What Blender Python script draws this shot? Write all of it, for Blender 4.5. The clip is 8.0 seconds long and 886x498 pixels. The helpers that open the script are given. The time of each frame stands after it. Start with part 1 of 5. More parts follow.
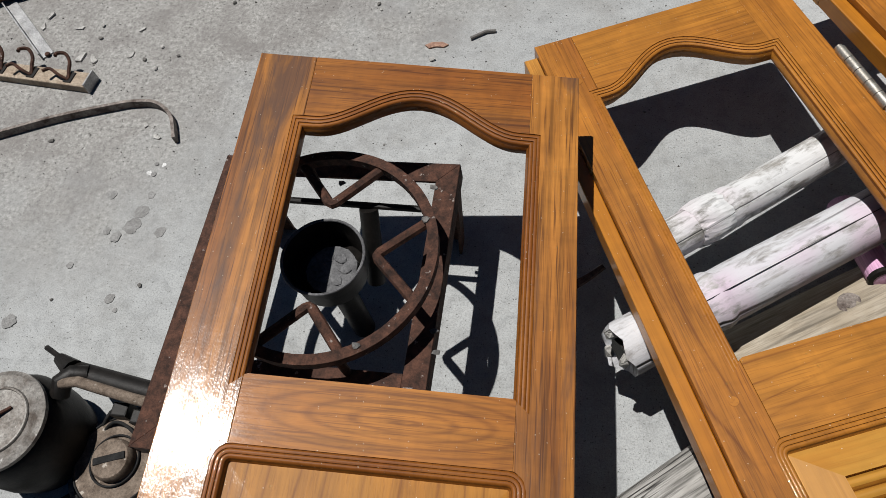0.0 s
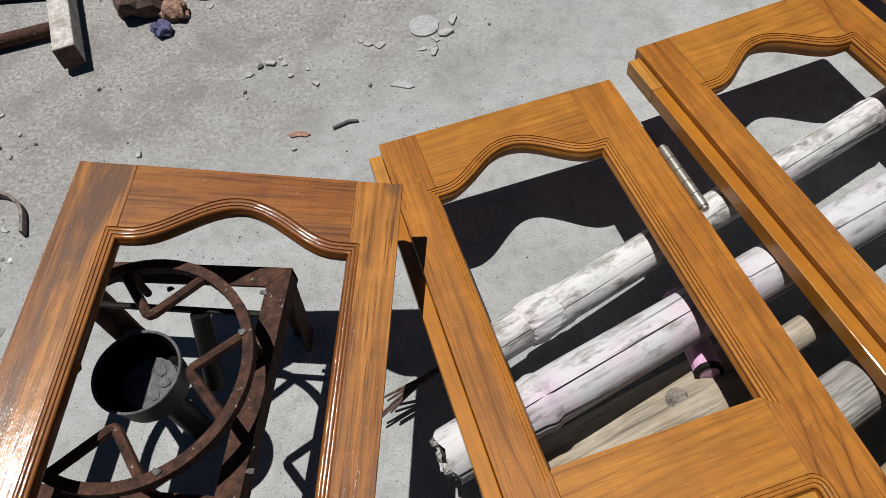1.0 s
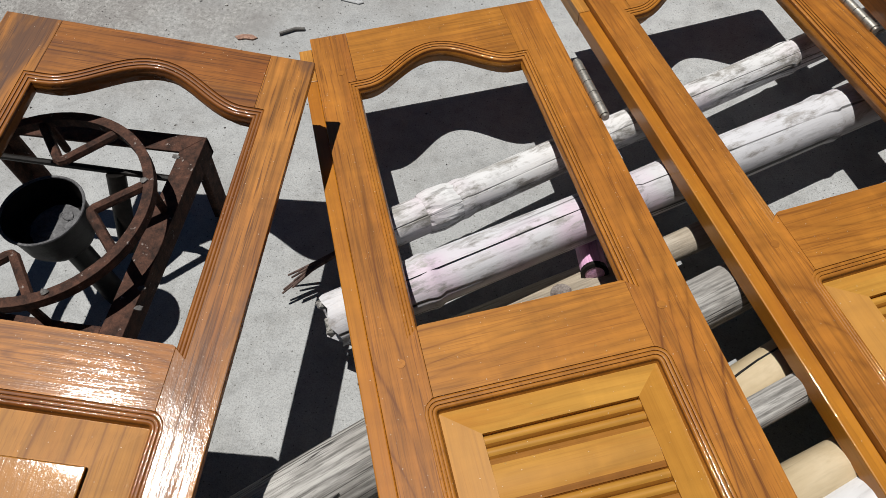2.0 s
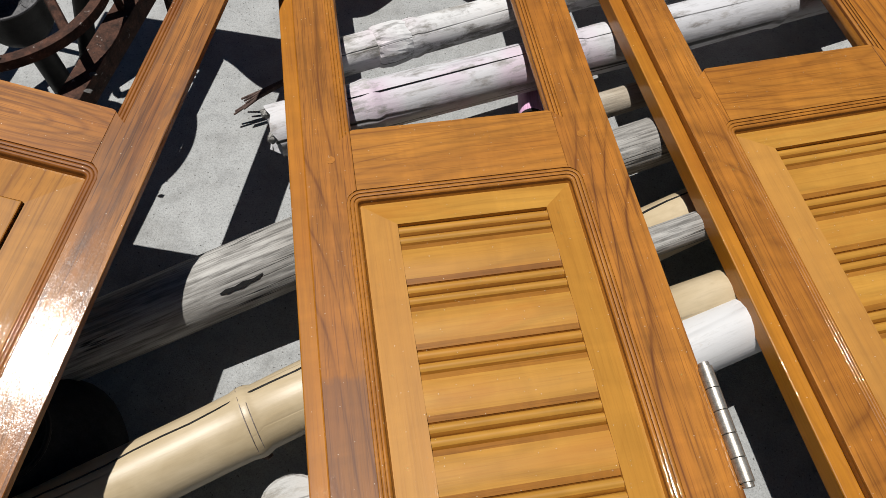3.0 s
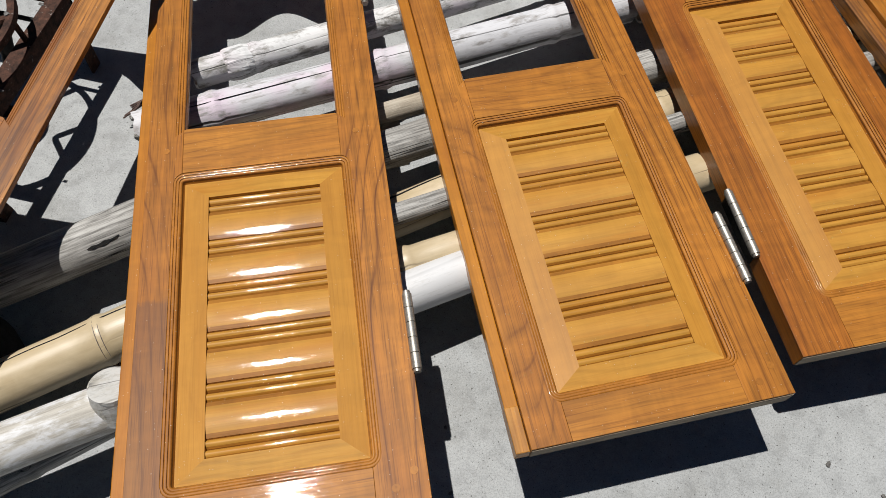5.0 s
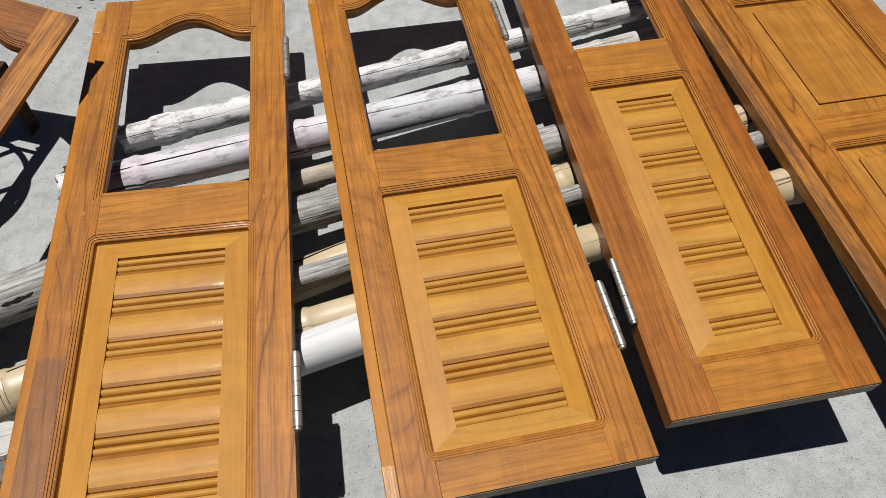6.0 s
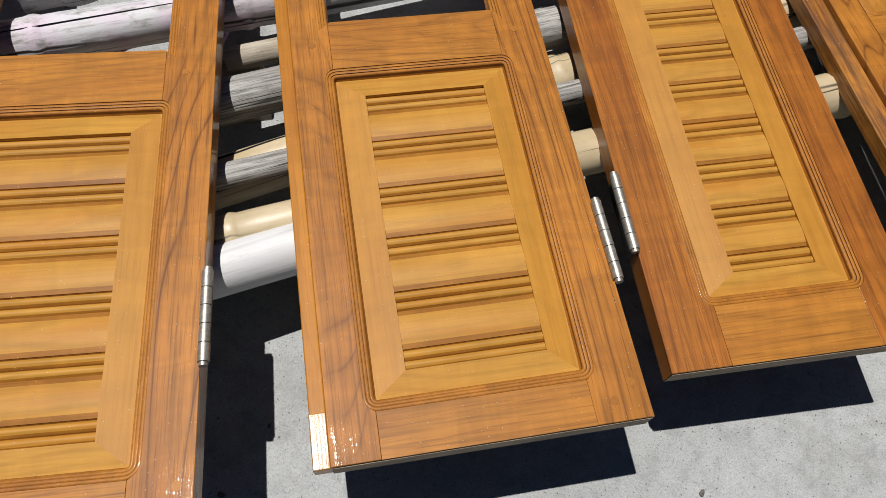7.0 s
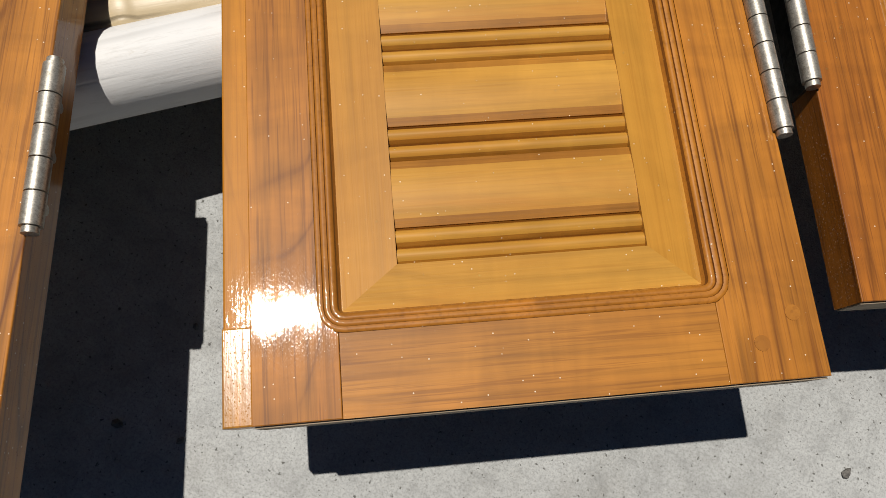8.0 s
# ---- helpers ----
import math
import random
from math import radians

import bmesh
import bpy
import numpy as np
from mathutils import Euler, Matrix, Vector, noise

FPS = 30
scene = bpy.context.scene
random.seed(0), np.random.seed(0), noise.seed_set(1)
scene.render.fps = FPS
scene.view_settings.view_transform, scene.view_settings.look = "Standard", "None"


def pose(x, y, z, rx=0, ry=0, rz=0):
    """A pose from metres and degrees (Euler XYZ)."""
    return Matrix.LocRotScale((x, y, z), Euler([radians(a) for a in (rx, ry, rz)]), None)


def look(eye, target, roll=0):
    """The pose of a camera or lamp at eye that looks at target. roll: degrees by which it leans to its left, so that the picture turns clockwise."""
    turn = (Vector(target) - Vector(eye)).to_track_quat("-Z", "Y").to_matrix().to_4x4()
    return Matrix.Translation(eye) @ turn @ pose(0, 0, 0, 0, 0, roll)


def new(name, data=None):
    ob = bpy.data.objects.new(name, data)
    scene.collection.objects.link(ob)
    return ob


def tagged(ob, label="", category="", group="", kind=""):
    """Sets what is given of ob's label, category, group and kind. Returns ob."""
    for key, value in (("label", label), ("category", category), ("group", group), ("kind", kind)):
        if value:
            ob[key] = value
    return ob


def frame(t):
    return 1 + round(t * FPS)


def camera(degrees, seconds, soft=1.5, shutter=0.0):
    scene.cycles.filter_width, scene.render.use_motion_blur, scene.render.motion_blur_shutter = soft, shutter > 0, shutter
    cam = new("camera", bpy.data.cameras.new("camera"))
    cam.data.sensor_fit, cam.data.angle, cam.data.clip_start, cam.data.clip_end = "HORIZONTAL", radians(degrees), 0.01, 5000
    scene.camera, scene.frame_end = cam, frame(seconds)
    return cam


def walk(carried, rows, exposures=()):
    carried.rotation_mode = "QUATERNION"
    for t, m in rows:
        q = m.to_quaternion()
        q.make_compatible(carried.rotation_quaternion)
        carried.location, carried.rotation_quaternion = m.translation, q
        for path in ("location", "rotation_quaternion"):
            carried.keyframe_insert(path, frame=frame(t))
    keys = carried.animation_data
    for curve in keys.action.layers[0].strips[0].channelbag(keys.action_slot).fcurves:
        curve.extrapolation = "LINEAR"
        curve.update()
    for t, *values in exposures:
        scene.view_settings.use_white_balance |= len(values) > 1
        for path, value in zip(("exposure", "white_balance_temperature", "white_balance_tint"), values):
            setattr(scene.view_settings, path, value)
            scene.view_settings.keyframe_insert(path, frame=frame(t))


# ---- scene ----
cam = camera(64.47, 8.0, 0.5)
PATH = [
    (0, (0.3276, 0.3841, 0.9047), (-0.0289, 1.3032, -0.8355), -15.10),
    (0.5, (0.3990, 0.4400, 0.9157), (0.1180, 1.4488, -0.7882), -13.59),
    (1, (0.4648, 0.4606, 0.9209), (0.2533, 1.5161, -0.7647), -7.75),
    (1.2, (0.4814, 0.4552, 0.9169), (0.3079, 1.5088, -0.7742), -5.76),
    (2.3, (0.6435, 0.2866, 0.8631), (0.4545, 1.2727, -0.8666), -0.52),
    (2.5, (0.6662, 0.2547, 0.8509), (0.5059, 1.2023, -0.9031), 1.38),
    (3, (0.6951, 0.1964, 0.8538), (0.5631, 1.0971, -0.9270), 5.32),
    (3.5, (0.7279, 0.1336, 0.8443), (0.6493, 0.9657, -0.9727), 9.28),
    (4, (0.8096, 0.1149, 0.8549), (0.6890, 0.7865, -1.0251), 6.55),
    (4.5, (0.9537, 0.1009, 1.0015), (0.7582, 0.8598, -0.8385), 2.03),
    (5, (1.0447, 0.1030, 1.1002), (0.8635, 0.9792, -0.6885), 1.90),
    (5.2, (1.0823, 0.1032, 1.1281), (0.9000, 1.0011, -0.6497), 1.92),
    (6.3, (1.1988, 0.1451, 1.1681), (1.0133, 1.1665, -0.5413), 4.37),
    (6.5, (1.1980, 0.1599, 1.1456), (1.0130, 1.1638, -0.5743), 3.80),
    (7, (1.2172, 0.2303, 0.9717), (1.1078, 1.0415, -0.8532), 9.26),
    (7.5, (1.2187, 0.2862, 0.7551), (1.1443, 0.8830, -1.1523), 12.13),
    (8, (1.2131, 0.3377, 0.6312), (1.1371, 0.7951, -1.3143), 11.40),
]
walk(cam, [(t, look(eye, target, roll)) for t, eye, target, roll in PATH], [(0, 0.02, 6550, 10), (1.0, 0.02, 6600, 10), (2.5, 0.04, 6650, 10), (4.0, 0.08, 6600, 10), (6.5, 0.12, 6600, 10), (7.5, 0.07, 6750, 10), (8, 0.05, 7000, 10)])


# ---- light ----
SUN_WAY = Vector((-0.2365, 0.1458, 0.975)).normalized()
sun = new("sun", bpy.data.lights.new("sun", "SUN"))
sun.data.energy, sun.data.angle, sun.data.color = 5.0, radians(0.53), (1.0, 0.982, 0.955)
sun.matrix_world = look(SUN_WAY * 20, (0, 0, 0))
world = bpy.data.worlds.new("sky")
scene.world = world
world.use_nodes = True
sky = world.node_tree.nodes.new("ShaderNodeTexSky")
sky.sky_type, sky.sun_disc = "NISHITA", False
sky.ozone_density, sky.air_density = 4.0, 1.2
sky.sun_elevation = math.asin(SUN_WAY.z)
sky.sun_rotation = math.atan2(SUN_WAY.x, SUN_WAY.y)
world.node_tree.nodes["Background"].inputs["Strength"].default_value = 0.016
deep = world.node_tree.nodes.new("ShaderNodeHueSaturation")
deep.inputs["Saturation"].default_value = 1.5
world.node_tree.links.new(sky.outputs[0], deep.inputs["Color"])
world.node_tree.links.new(deep.outputs[0], world.node_tree.nodes["Background"].inputs["Color"])


# ---- material kit ----
class Mat:
    """A small builder for node materials."""

    def __init__(self, name):
        self.mat = bpy.data.materials.new(name)
        self.mat.use_nodes = True
        self.t = self.mat.node_tree
        self.bsdf = self.t.nodes["Principled BSDF"]

    def node(self, kind, **values):
        n = self.t.nodes.new(kind)
        for k, v in values.items():
            n.inputs[k].default_value = v
        return n

    def link(self, a, b):
        self.t.links.new(a, b)
        return self

    def coords(self, scale=(1, 1, 1), shift=True):
        tc = self.t.nodes.new("ShaderNodeTexCoord")
        mp = self.t.nodes.new("ShaderNodeMapping")
        mp.inputs["Scale"].default_value = scale
        src = tc.outputs["Object"]
        if shift:
            info = self.t.nodes.new("ShaderNodeObjectInfo")
            mul = self.t.nodes.new("ShaderNodeMath")
            mul.operation = "MULTIPLY"
            mul.inputs[1].default_value = 37.0
            self.link(info.outputs["Random"], mul.inputs[0])
            add = self.t.nodes.new("ShaderNodeVectorMath")
            add.operation = "ADD"
            self.link(src, add.inputs[0]).link(mul.outputs[0], add.inputs[1])
            src = add.outputs[0]
        self.link(src, mp.inputs["Vector"])
        return mp.outputs[0]

    def noise(self, vec, scale, detail=4.0, rough=0.55, distortion=0.0):
        n = self.node("ShaderNodeTexNoise", Scale=scale, Detail=detail, Roughness=rough, Distortion=distortion)
        self.link(vec, n.inputs["Vector"])
        return n.outputs["Fac"]

    def ramp(self, fac, stops):
        r = self.t.nodes.new("ShaderNodeValToRGB")
        e = r.color_ramp.elements
        e[0].position, e[0].color = stops[0][0], (*stops[0][1], 1)
        e[1].position, e[1].color = stops[-1][0], (*stops[-1][1], 1)
        for p, c in stops[1:-1]:
            k = e.new(p)
            k.color = (*c, 1)
        self.link(fac, r.inputs[0])
        return r.outputs[0]

    def mix(self, fac, a, b, blend="MIX"):
        m = self.t.nodes.new("ShaderNodeMix")
        m.data_type, m.blend_type = "RGBA", blend
        for sock, v in ((m.inputs[0], fac), (m.inputs[6], a), (m.inputs[7], b)):
            if isinstance(v, (int, float)):
                sock.default_value = v
            elif isinstance(v, tuple):
                sock.default_value = (*v, 1)
            else:
                self.link(v, sock)
        return m.outputs[2]

    def bump(self, height, strength, distance, before=None):
        b = self.node("ShaderNodeBump", Strength=strength, Distance=distance)
        self.link(height, b.inputs["Height"])
        if before:
            self.link(before, b.inputs["Normal"])
        return b.outputs[0]

    def done(self, color, rough, normal=None, metal=0.0):
        b = self.bsdf
        if isinstance(color, tuple):
            b.inputs["Base Color"].default_value = (*color, 1)
        else:
            self.link(color, b.inputs["Base Color"])
        if isinstance(rough, (int, float)):
            b.inputs["Roughness"].default_value = rough
        else:
            self.link(rough, b.inputs["Roughness"])
        b.inputs["Metallic"].default_value = metal
        if normal:
            self.link(normal, b.inputs["Normal"])
        return self.mat


def g3(v):
    return (v, v, v)


def varnished(name, dark, mid, light, along="y", bands=6.0, lines=0.6, blotch=0.3, stain=None, eye=None, fibrous=1.0, stretch=0.13, coat_rough=0.045, coat_weight=0.5, pitch=260.0, soft=1.0, rings=0.0, patch=None, ripple=1.0):
    """Varnished teak: thin growth lines drawn out along the grain, pores, clouds, dark stains and a wet clear coat with
    dusty nibs, their glints painted pale.
    """
    m = Mat(name)
    dark, mid, light = [(c[0] * 0.70, c[1] * 0.632, c[2] * 0.48) for c in (dark, mid, light)]

    def drawn(k):
        if along == "round":
            return (0.6, 0.6, 1.0)
        return (1.0, k, 1.0) if along == "y" else (k, 1.0, 1.0)

    def times(sock, k):
        n = m.t.nodes.new("ShaderNodeMath")
        n.operation = "MULTIPLY"
        n.inputs[1].default_value = k
        m.link(sock, n.inputs[0])
        return n.outputs[0]

    ring = m.noise(m.coords(drawn(stretch)), bands, 2.0, 0.35, 0.5)
    if eye:
        # an oval figure where the saw met a bulge in the log
        spot = m.t.nodes.new("ShaderNodeVectorMath")
        spot.operation = "DISTANCE"
        flat = m.t.nodes.new("ShaderNodeMapping")
        flat.inputs["Scale"].default_value = (0.2, 1.0, 0.0)
        flat.inputs["Location"].default_value = (-0.2 * eye[0], -eye[1], 0)
        m.link(m.coords((1, 1, 1), False), flat.inputs["Vector"]).link(flat.outputs[0], spot.inputs[0])
        both = m.t.nodes.new("ShaderNodeMath")
        both.operation = "ADD"
        m.link(times(spot.outputs["Value"], 6.0), both.inputs[0]).link(times(ring, 0.3), both.inputs[1])
        ring = both.outputs[0]
    # growth lines follow one another across the board, bent by the noise
    steps = m.t.nodes.new("ShaderNodeSeparateXYZ")
    m.link(m.coords(), steps.inputs[0])
    phase = m.t.nodes.new("ShaderNodeMath")
    phase.operation = "ADD"
    m.link(times(steps.outputs[0 if along == "y" else 1], 0.0 if eye else pitch), phase.inputs[0]).link(times(ring, 140.0), phase.inputs[1])
    wave = m.t.nodes.new("ShaderNodeMath")
    wave.operation = "SINE"
    m.link(phase.outputs[0], wave.inputs[0])
    drawn_lines = m.ramp(wave.outputs[0], [(0.86, g3(0.0)), (0.965, g3(0.45)), (0.998, g3(1.0))])
    fade = m.ramp(m.noise(m.coords(drawn(0.3)), 9.0, 2.0), [(0.42, g3(0.05)), (0.60, g3(1.0))])
    broad = m.noise(m.coords(drawn(0.2)), 12.0, 4.0, 0.6, 0.6)
    color = m.ramp(broad, [(0.33, mid), (0.66, light)])
    fibre = m.noise(m.coords(drawn(0.035)), 130.0, 4.0, 0.7, 0.2)
    swell = m.ramp(times(wave.outputs[0], 0.5), [(0.0, g3(1 + 0.05 * lines)), (0.45, g3(1 - 0.09 * lines))])
    color = m.mix(1.0, color, swell, "MULTIPLY")
    color = m.mix(1.0, color, m.ramp(fibre, [(0.30, g3(1 - 0.42 * fibrous)), (0.5, g3(1.0)), (0.72, g3(1 + 0.25 * fibrous))]), "MULTIPLY")
    silk = m.noise(m.coords((0.5, 1.6, 1.0) if along == "y" else (1.6, 0.5, 1.0)), 18.0, 3.0, 0.6, 0.8)
    color = m.mix(1.0, color, m.ramp(silk, [(0.32, g3(1 - 0.14 * soft)), (0.68, g3(1 + 0.10 * soft))]), "MULTIPLY")
    if rings:
        # growth layers laid bare where the blades are rounded off
        deep = m.t.nodes.new("ShaderNodeSeparateXYZ")
        m.link(m.coords((1, 1, 1), False), deep.inputs[0])
        layers = m.t.nodes.new("ShaderNodeMath")
        layers.operation = "ADD"
        m.link(times(deep.outputs[2], 1700.0), layers.inputs[0]).link(times(m.noise(m.coords((1.0, 0.35, 0.0)), 9.0, 1.0, 0.3), 13.0), layers.inputs[1])
        bands_ = m.t.nodes.new("ShaderNodeMath")
        bands_.operation = "SINE"
        m.link(layers.outputs[0], bands_.inputs[0])
        color = m.mix(1.0, color, m.ramp(times(bands_.outputs[0], 1.0), [(0.2, g3(1.0 + 0.3 * rings)), (0.95, g3(1.0 - rings))]), "MULTIPLY")
    cloud = m.noise(m.coords(drawn(0.45)), 8.0, 3.0, 0.6, 0.6)
    color = m.mix(m.ramp(cloud, [(0.4, g3(0.0)), (0.75, g3(blotch))]), color, dark)
    broken = m.ramp(fibre, [(0.45, g3(1.0)), (0.65, g3(0.45))])
    if eye:
        drawn_lines, fade = m.ramp(wave.outputs[0], [(0.1, g3(0.0)), (0.75, g3(0.5)), (0.98, g3(1.0))]), g3(1.0)
    seen = m.mix(1.0, m.mix(1.0, drawn_lines, fade, "MULTIPLY"), broken, "MULTIPLY")
    color = m.mix(times(seen, lines * 0.8), color, (dark[0] * 0.85, dark[1] * 0.7, dark[2] * 0.6))
    pores = m.noise(m.coords(drawn(0.022)), 520.0, 2.0, 0.6)
    color = m.mix(m.ramp(pores, [(0.34, g3(0.6 * fibrous)), (0.45, g3(0.0))]), color, dark)
    if stain:
        smear = m.noise(m.coords(drawn(0.13)), 20.0, 5.0, 0.7, 0.7)
        color = m.mix(m.ramp(smear, [(0.50, g3(0.0)), (0.66, g3(stain[1]))]), color, stain[0])
    if patch:
        # a stretch of darker, greyer stain along one stile
        x_most, y_low, y_high = patch
        spot = m.t.nodes.new("ShaderNodeSeparateXYZ")
        m.link(m.coords((1, 1, 1), False), spot.inputs[0])
        ragged = m.noise(m.coords((1.0, 0.5, 1.0)), 30.0, 4.0, 0.7)
        up = m.t.nodes.new("ShaderNodeMath")
        up.operation = "MULTIPLY_ADD"
        up.inputs[1].default_value = 0.05
        m.link(ragged, up.inputs[0]).link(spot.outputs[1], up.inputs[2])
        reach = m.t.nodes.new("ShaderNodeMapRange")
        reach.inputs["From Min"].default_value, reach.inputs["From Max"].default_value = y_high + 0.028, y_high + 0.020
        m.link(up.outputs[0], reach.inputs["Value"])
        foot = m.t.nodes.new("ShaderNodeMapRange")
        foot.inputs["From Min"].default_value, foot.inputs["From Max"].default_value = y_low, y_low + 0.08
        m.link(up.outputs[0], foot.inputs["Value"])
        side = m.t.nodes.new("ShaderNodeMapRange")
        side.inputs["From Min"].default_value, side.inputs["From Max"].default_value = x_most + 0.01, x_most
        m.link(spot.outputs[0], side.inputs["Value"])
        both = m.mix(1.0, m.mix(1.0, reach.outputs[0], foot.outputs[0], "MULTIPLY"), side.outputs[0], "MULTIPLY")
        color = m.mix(times(both, 0.5), color, (0.105, 0.050, 0.030))
    grain = m.bump(pores, 0.15, 0.0006)
    nibs = m.t.nodes.new("ShaderNodeTexVoronoi")
    nibs.inputs["Scale"].default_value = 420.0
    m.link(m.coords(), nibs.inputs["Vector"])
    nib = m.ramp(nibs.outputs["Distance"], [(0.04, g3(1.0)), (0.22, g3(0.0))])
    # dusty specks, with the glint off them put pale into the base colour
    dust_glints = m.t.nodes.new("ShaderNodeTexVoronoi")
    dust_glints.inputs["Scale"].default_value = 175.0
    m.link(m.coords(), dust_glints.inputs["Vector"])
    pick = m.t.nodes.new("ShaderNodeSeparateColor")
    m.link(dust_glints.outputs["Color"], pick.inputs[0])
    few = m.ramp(pick.outputs[0], [(0.62, g3(0.0)), (0.68, g3(0.8))])
    speck = m.mix(1.0, few, m.ramp(dust_glints.outputs["Distance"], [(0.055, g3(1.0)), (0.095, g3(0.0))]), "MULTIPLY")
    color = m.mix(speck, color, (0.72, 0.62, 0.48))
    peel = m.noise(m.coords(drawn(0.35)), 900.0, 2.0, 0.5)
    brush = m.noise(m.coords(drawn(0.02)), 240.0, 3.0, 0.6)
    flow = m.noise(m.coords(drawn(0.5)), 70.0, 2.0, 0.5)
    coat = m.bump(nib, 1.0, 0.0008, m.bump(peel, 0.12 * ripple, 0.0004, m.bump(brush, 0.22 * ripple, 0.0006, m.bump(flow, 0.14 * ripple, 0.0012))))
    mat = m.done(color, 0.5, grain)
    b = m.bsdf
    b.inputs["Specular IOR Level"].default_value = 0.2
    b.inputs["Coat Weight"].default_value = coat_weight
    b.inputs["Coat Roughness"].default_value = coat_rough
    m.link(coat, b.inputs["Coat Normal"])
    return mat


STILE = varnished("teak_stile", (0.14, 0.045, 0.008), (0.42, 0.162, 0.024), (0.52, 0.222, 0.036), "y", 5.0, 1.0, 0.16, ((0.20, 0.066, 0.013), 0.28), fibrous=0.85, soft=1.1, pitch=110.0, stretch=0.16)
RAIL = varnished("teak_rail", (0.20, 0.068, 0.010), (0.44, 0.180, 0.028), (0.53, 0.238, 0.041), "x", 6.0, 0.75, 0.12, ((0.24, 0.09, 0.016), 0.25), fibrous=0.7, soft=1.0)
FIELD = varnished("teak_panel", (0.38, 0.165, 0.025), (0.555, 0.287, 0.054), (0.63, 0.352, 0.078), "x", 6.0, 0.0, 0.25, ((0.38, 0.145, 0.018), 0.55), fibrous=0.35, stretch=0.45, pitch=60.0, soft=0.5, rings=0.09)
FIELD_LONG = varnished("teak_panel_upright", (0.34, 0.145, 0.022), (0.52, 0.250, 0.044), (0.60, 0.312, 0.062), "y", 5.0, 0.10, 0.12, fibrous=0.3, stretch=0.25, pitch=120.0, soft=0.5)
FIELD_STREAKED = varnished("streaked_teak_panel", (0.22, 0.085, 0.014), (0.46, 0.205, 0.034), (0.55, 0.265, 0.050), "y", 5.0, 0.8, 0.2, ((0.17, 0.07, 0.018), 0.35), fibrous=0.5, soft=0.8)
MOULD = varnished("teak_moulding", (0.17, 0.056, 0.009), (0.43, 0.170, 0.026), (0.53, 0.232, 0.040), "round", 8.0, 0.05, 0.35, ((0.20, 0.07, 0.014), 0.3), coat_rough=0.05, fibrous=0.4, soft=1.2)
DARK_MOULD = varnished("dark_teak_moulding", (0.10, 0.03, 0.007), (0.27, 0.092, 0.016), (0.38, 0.145, 0.026), "round", 8.0, 0.12, 0.4, coat_rough=0.045, fibrous=0.35)
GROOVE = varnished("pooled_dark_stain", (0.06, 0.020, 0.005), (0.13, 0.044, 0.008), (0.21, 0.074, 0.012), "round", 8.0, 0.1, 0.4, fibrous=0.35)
# louvre grooves and slopes: pooled stain plus the steps' shade, both in the colour
GROOVE_LIGHT = varnished("honey_stain_and_step_shade", (0.10, 0.034, 0.006), (0.20, 0.074, 0.010), (0.30, 0.120, 0.016), "x", 8.0, 0.2, 0.4, fibrous=0.4)
HONEY = varnished("honey_stain_and_slope_shade", (0.19, 0.068, 0.009), (0.34, 0.142, 0.020), (0.48, 0.222, 0.038), "x", 8.0, 0.0, 0.45, fibrous=0.5, soft=1.0)
STAINED = varnished("stained_teak_stile", (0.15, 0.048, 0.009), (0.41, 0.158, 0.024), (0.51, 0.220, 0.037), "y", 5.0, 0.8, 0.15, ((0.18, 0.066, 0.020), 0.3), fibrous=1.0, soft=1.0, patch=(-0.10, -0.60, -0.25))
RED_STILE = varnished("reddish_teak_stile", (0.14, 0.042, 0.007), (0.33, 0.108, 0.015), (0.45, 0.170, 0.024), "y", 6.0, 0.5, 0.15, ((0.16, 0.050, 0.010), 0.25), fibrous=0.9)
LIP = varnished("teak_edge", (0.27, 0.088, 0.008), (0.47, 0.182, 0.015), (0.55, 0.24, 0.023), "y", 7.0, 0.2, 0.2, fibrous=0.4, soft=0.6)
DARK_STILE = varnished("dark_teak_stile", (0.085, 0.027, 0.008), (0.31, 0.115, 0.024), (0.57, 0.255, 0.056), "y", 6.0, 0.35, 0.3, ((0.080, 0.040, 0.026), 0.85), coat_rough=0.13, coat_weight=0.4, fibrous=1.2, ripple=2.2)
DARK_RAIL = varnished("dark_teak_rail", (0.09, 0.027, 0.007), (0.30, 0.102, 0.019), (0.50, 0.21, 0.04), "x", 5.0, 0.35, 0.3, ((0.10, 0.034, 0.012), 0.65), coat_rough=0.12, fibrous=1.2, ripple=2.0)
DARK_EYE = varnished("dark_teak_eye_figure", (0.16, 0.050, 0.009), (0.40, 0.150, 0.024), (0.50, 0.21, 0.035), "x", 5.0, 0.5, 0.25, None, (0.035, 0.066), coat_rough=0.08, fibrous=1.0)
BARE = varnished("pale_sapwood_edge", (0.34, 0.13, 0.022), (0.5, 0.23, 0.045), (0.58, 0.30, 0.07), "y", 6.0, 0.2, 0.2, coat_rough=0.2, coat_weight=0.4)


def raw_underside():
    m = Mat("raw_teak_edge")
    n = m.noise(m.coords((0.2, 1, 1)), 90.0)
    return m.done(m.ramp(n, [(0.3, (0.16, 0.12, 0.08)), (0.7, (0.32, 0.25, 0.17))]), 0.8, m.bump(n, 0.3, 0.001))


RAW = raw_underside()


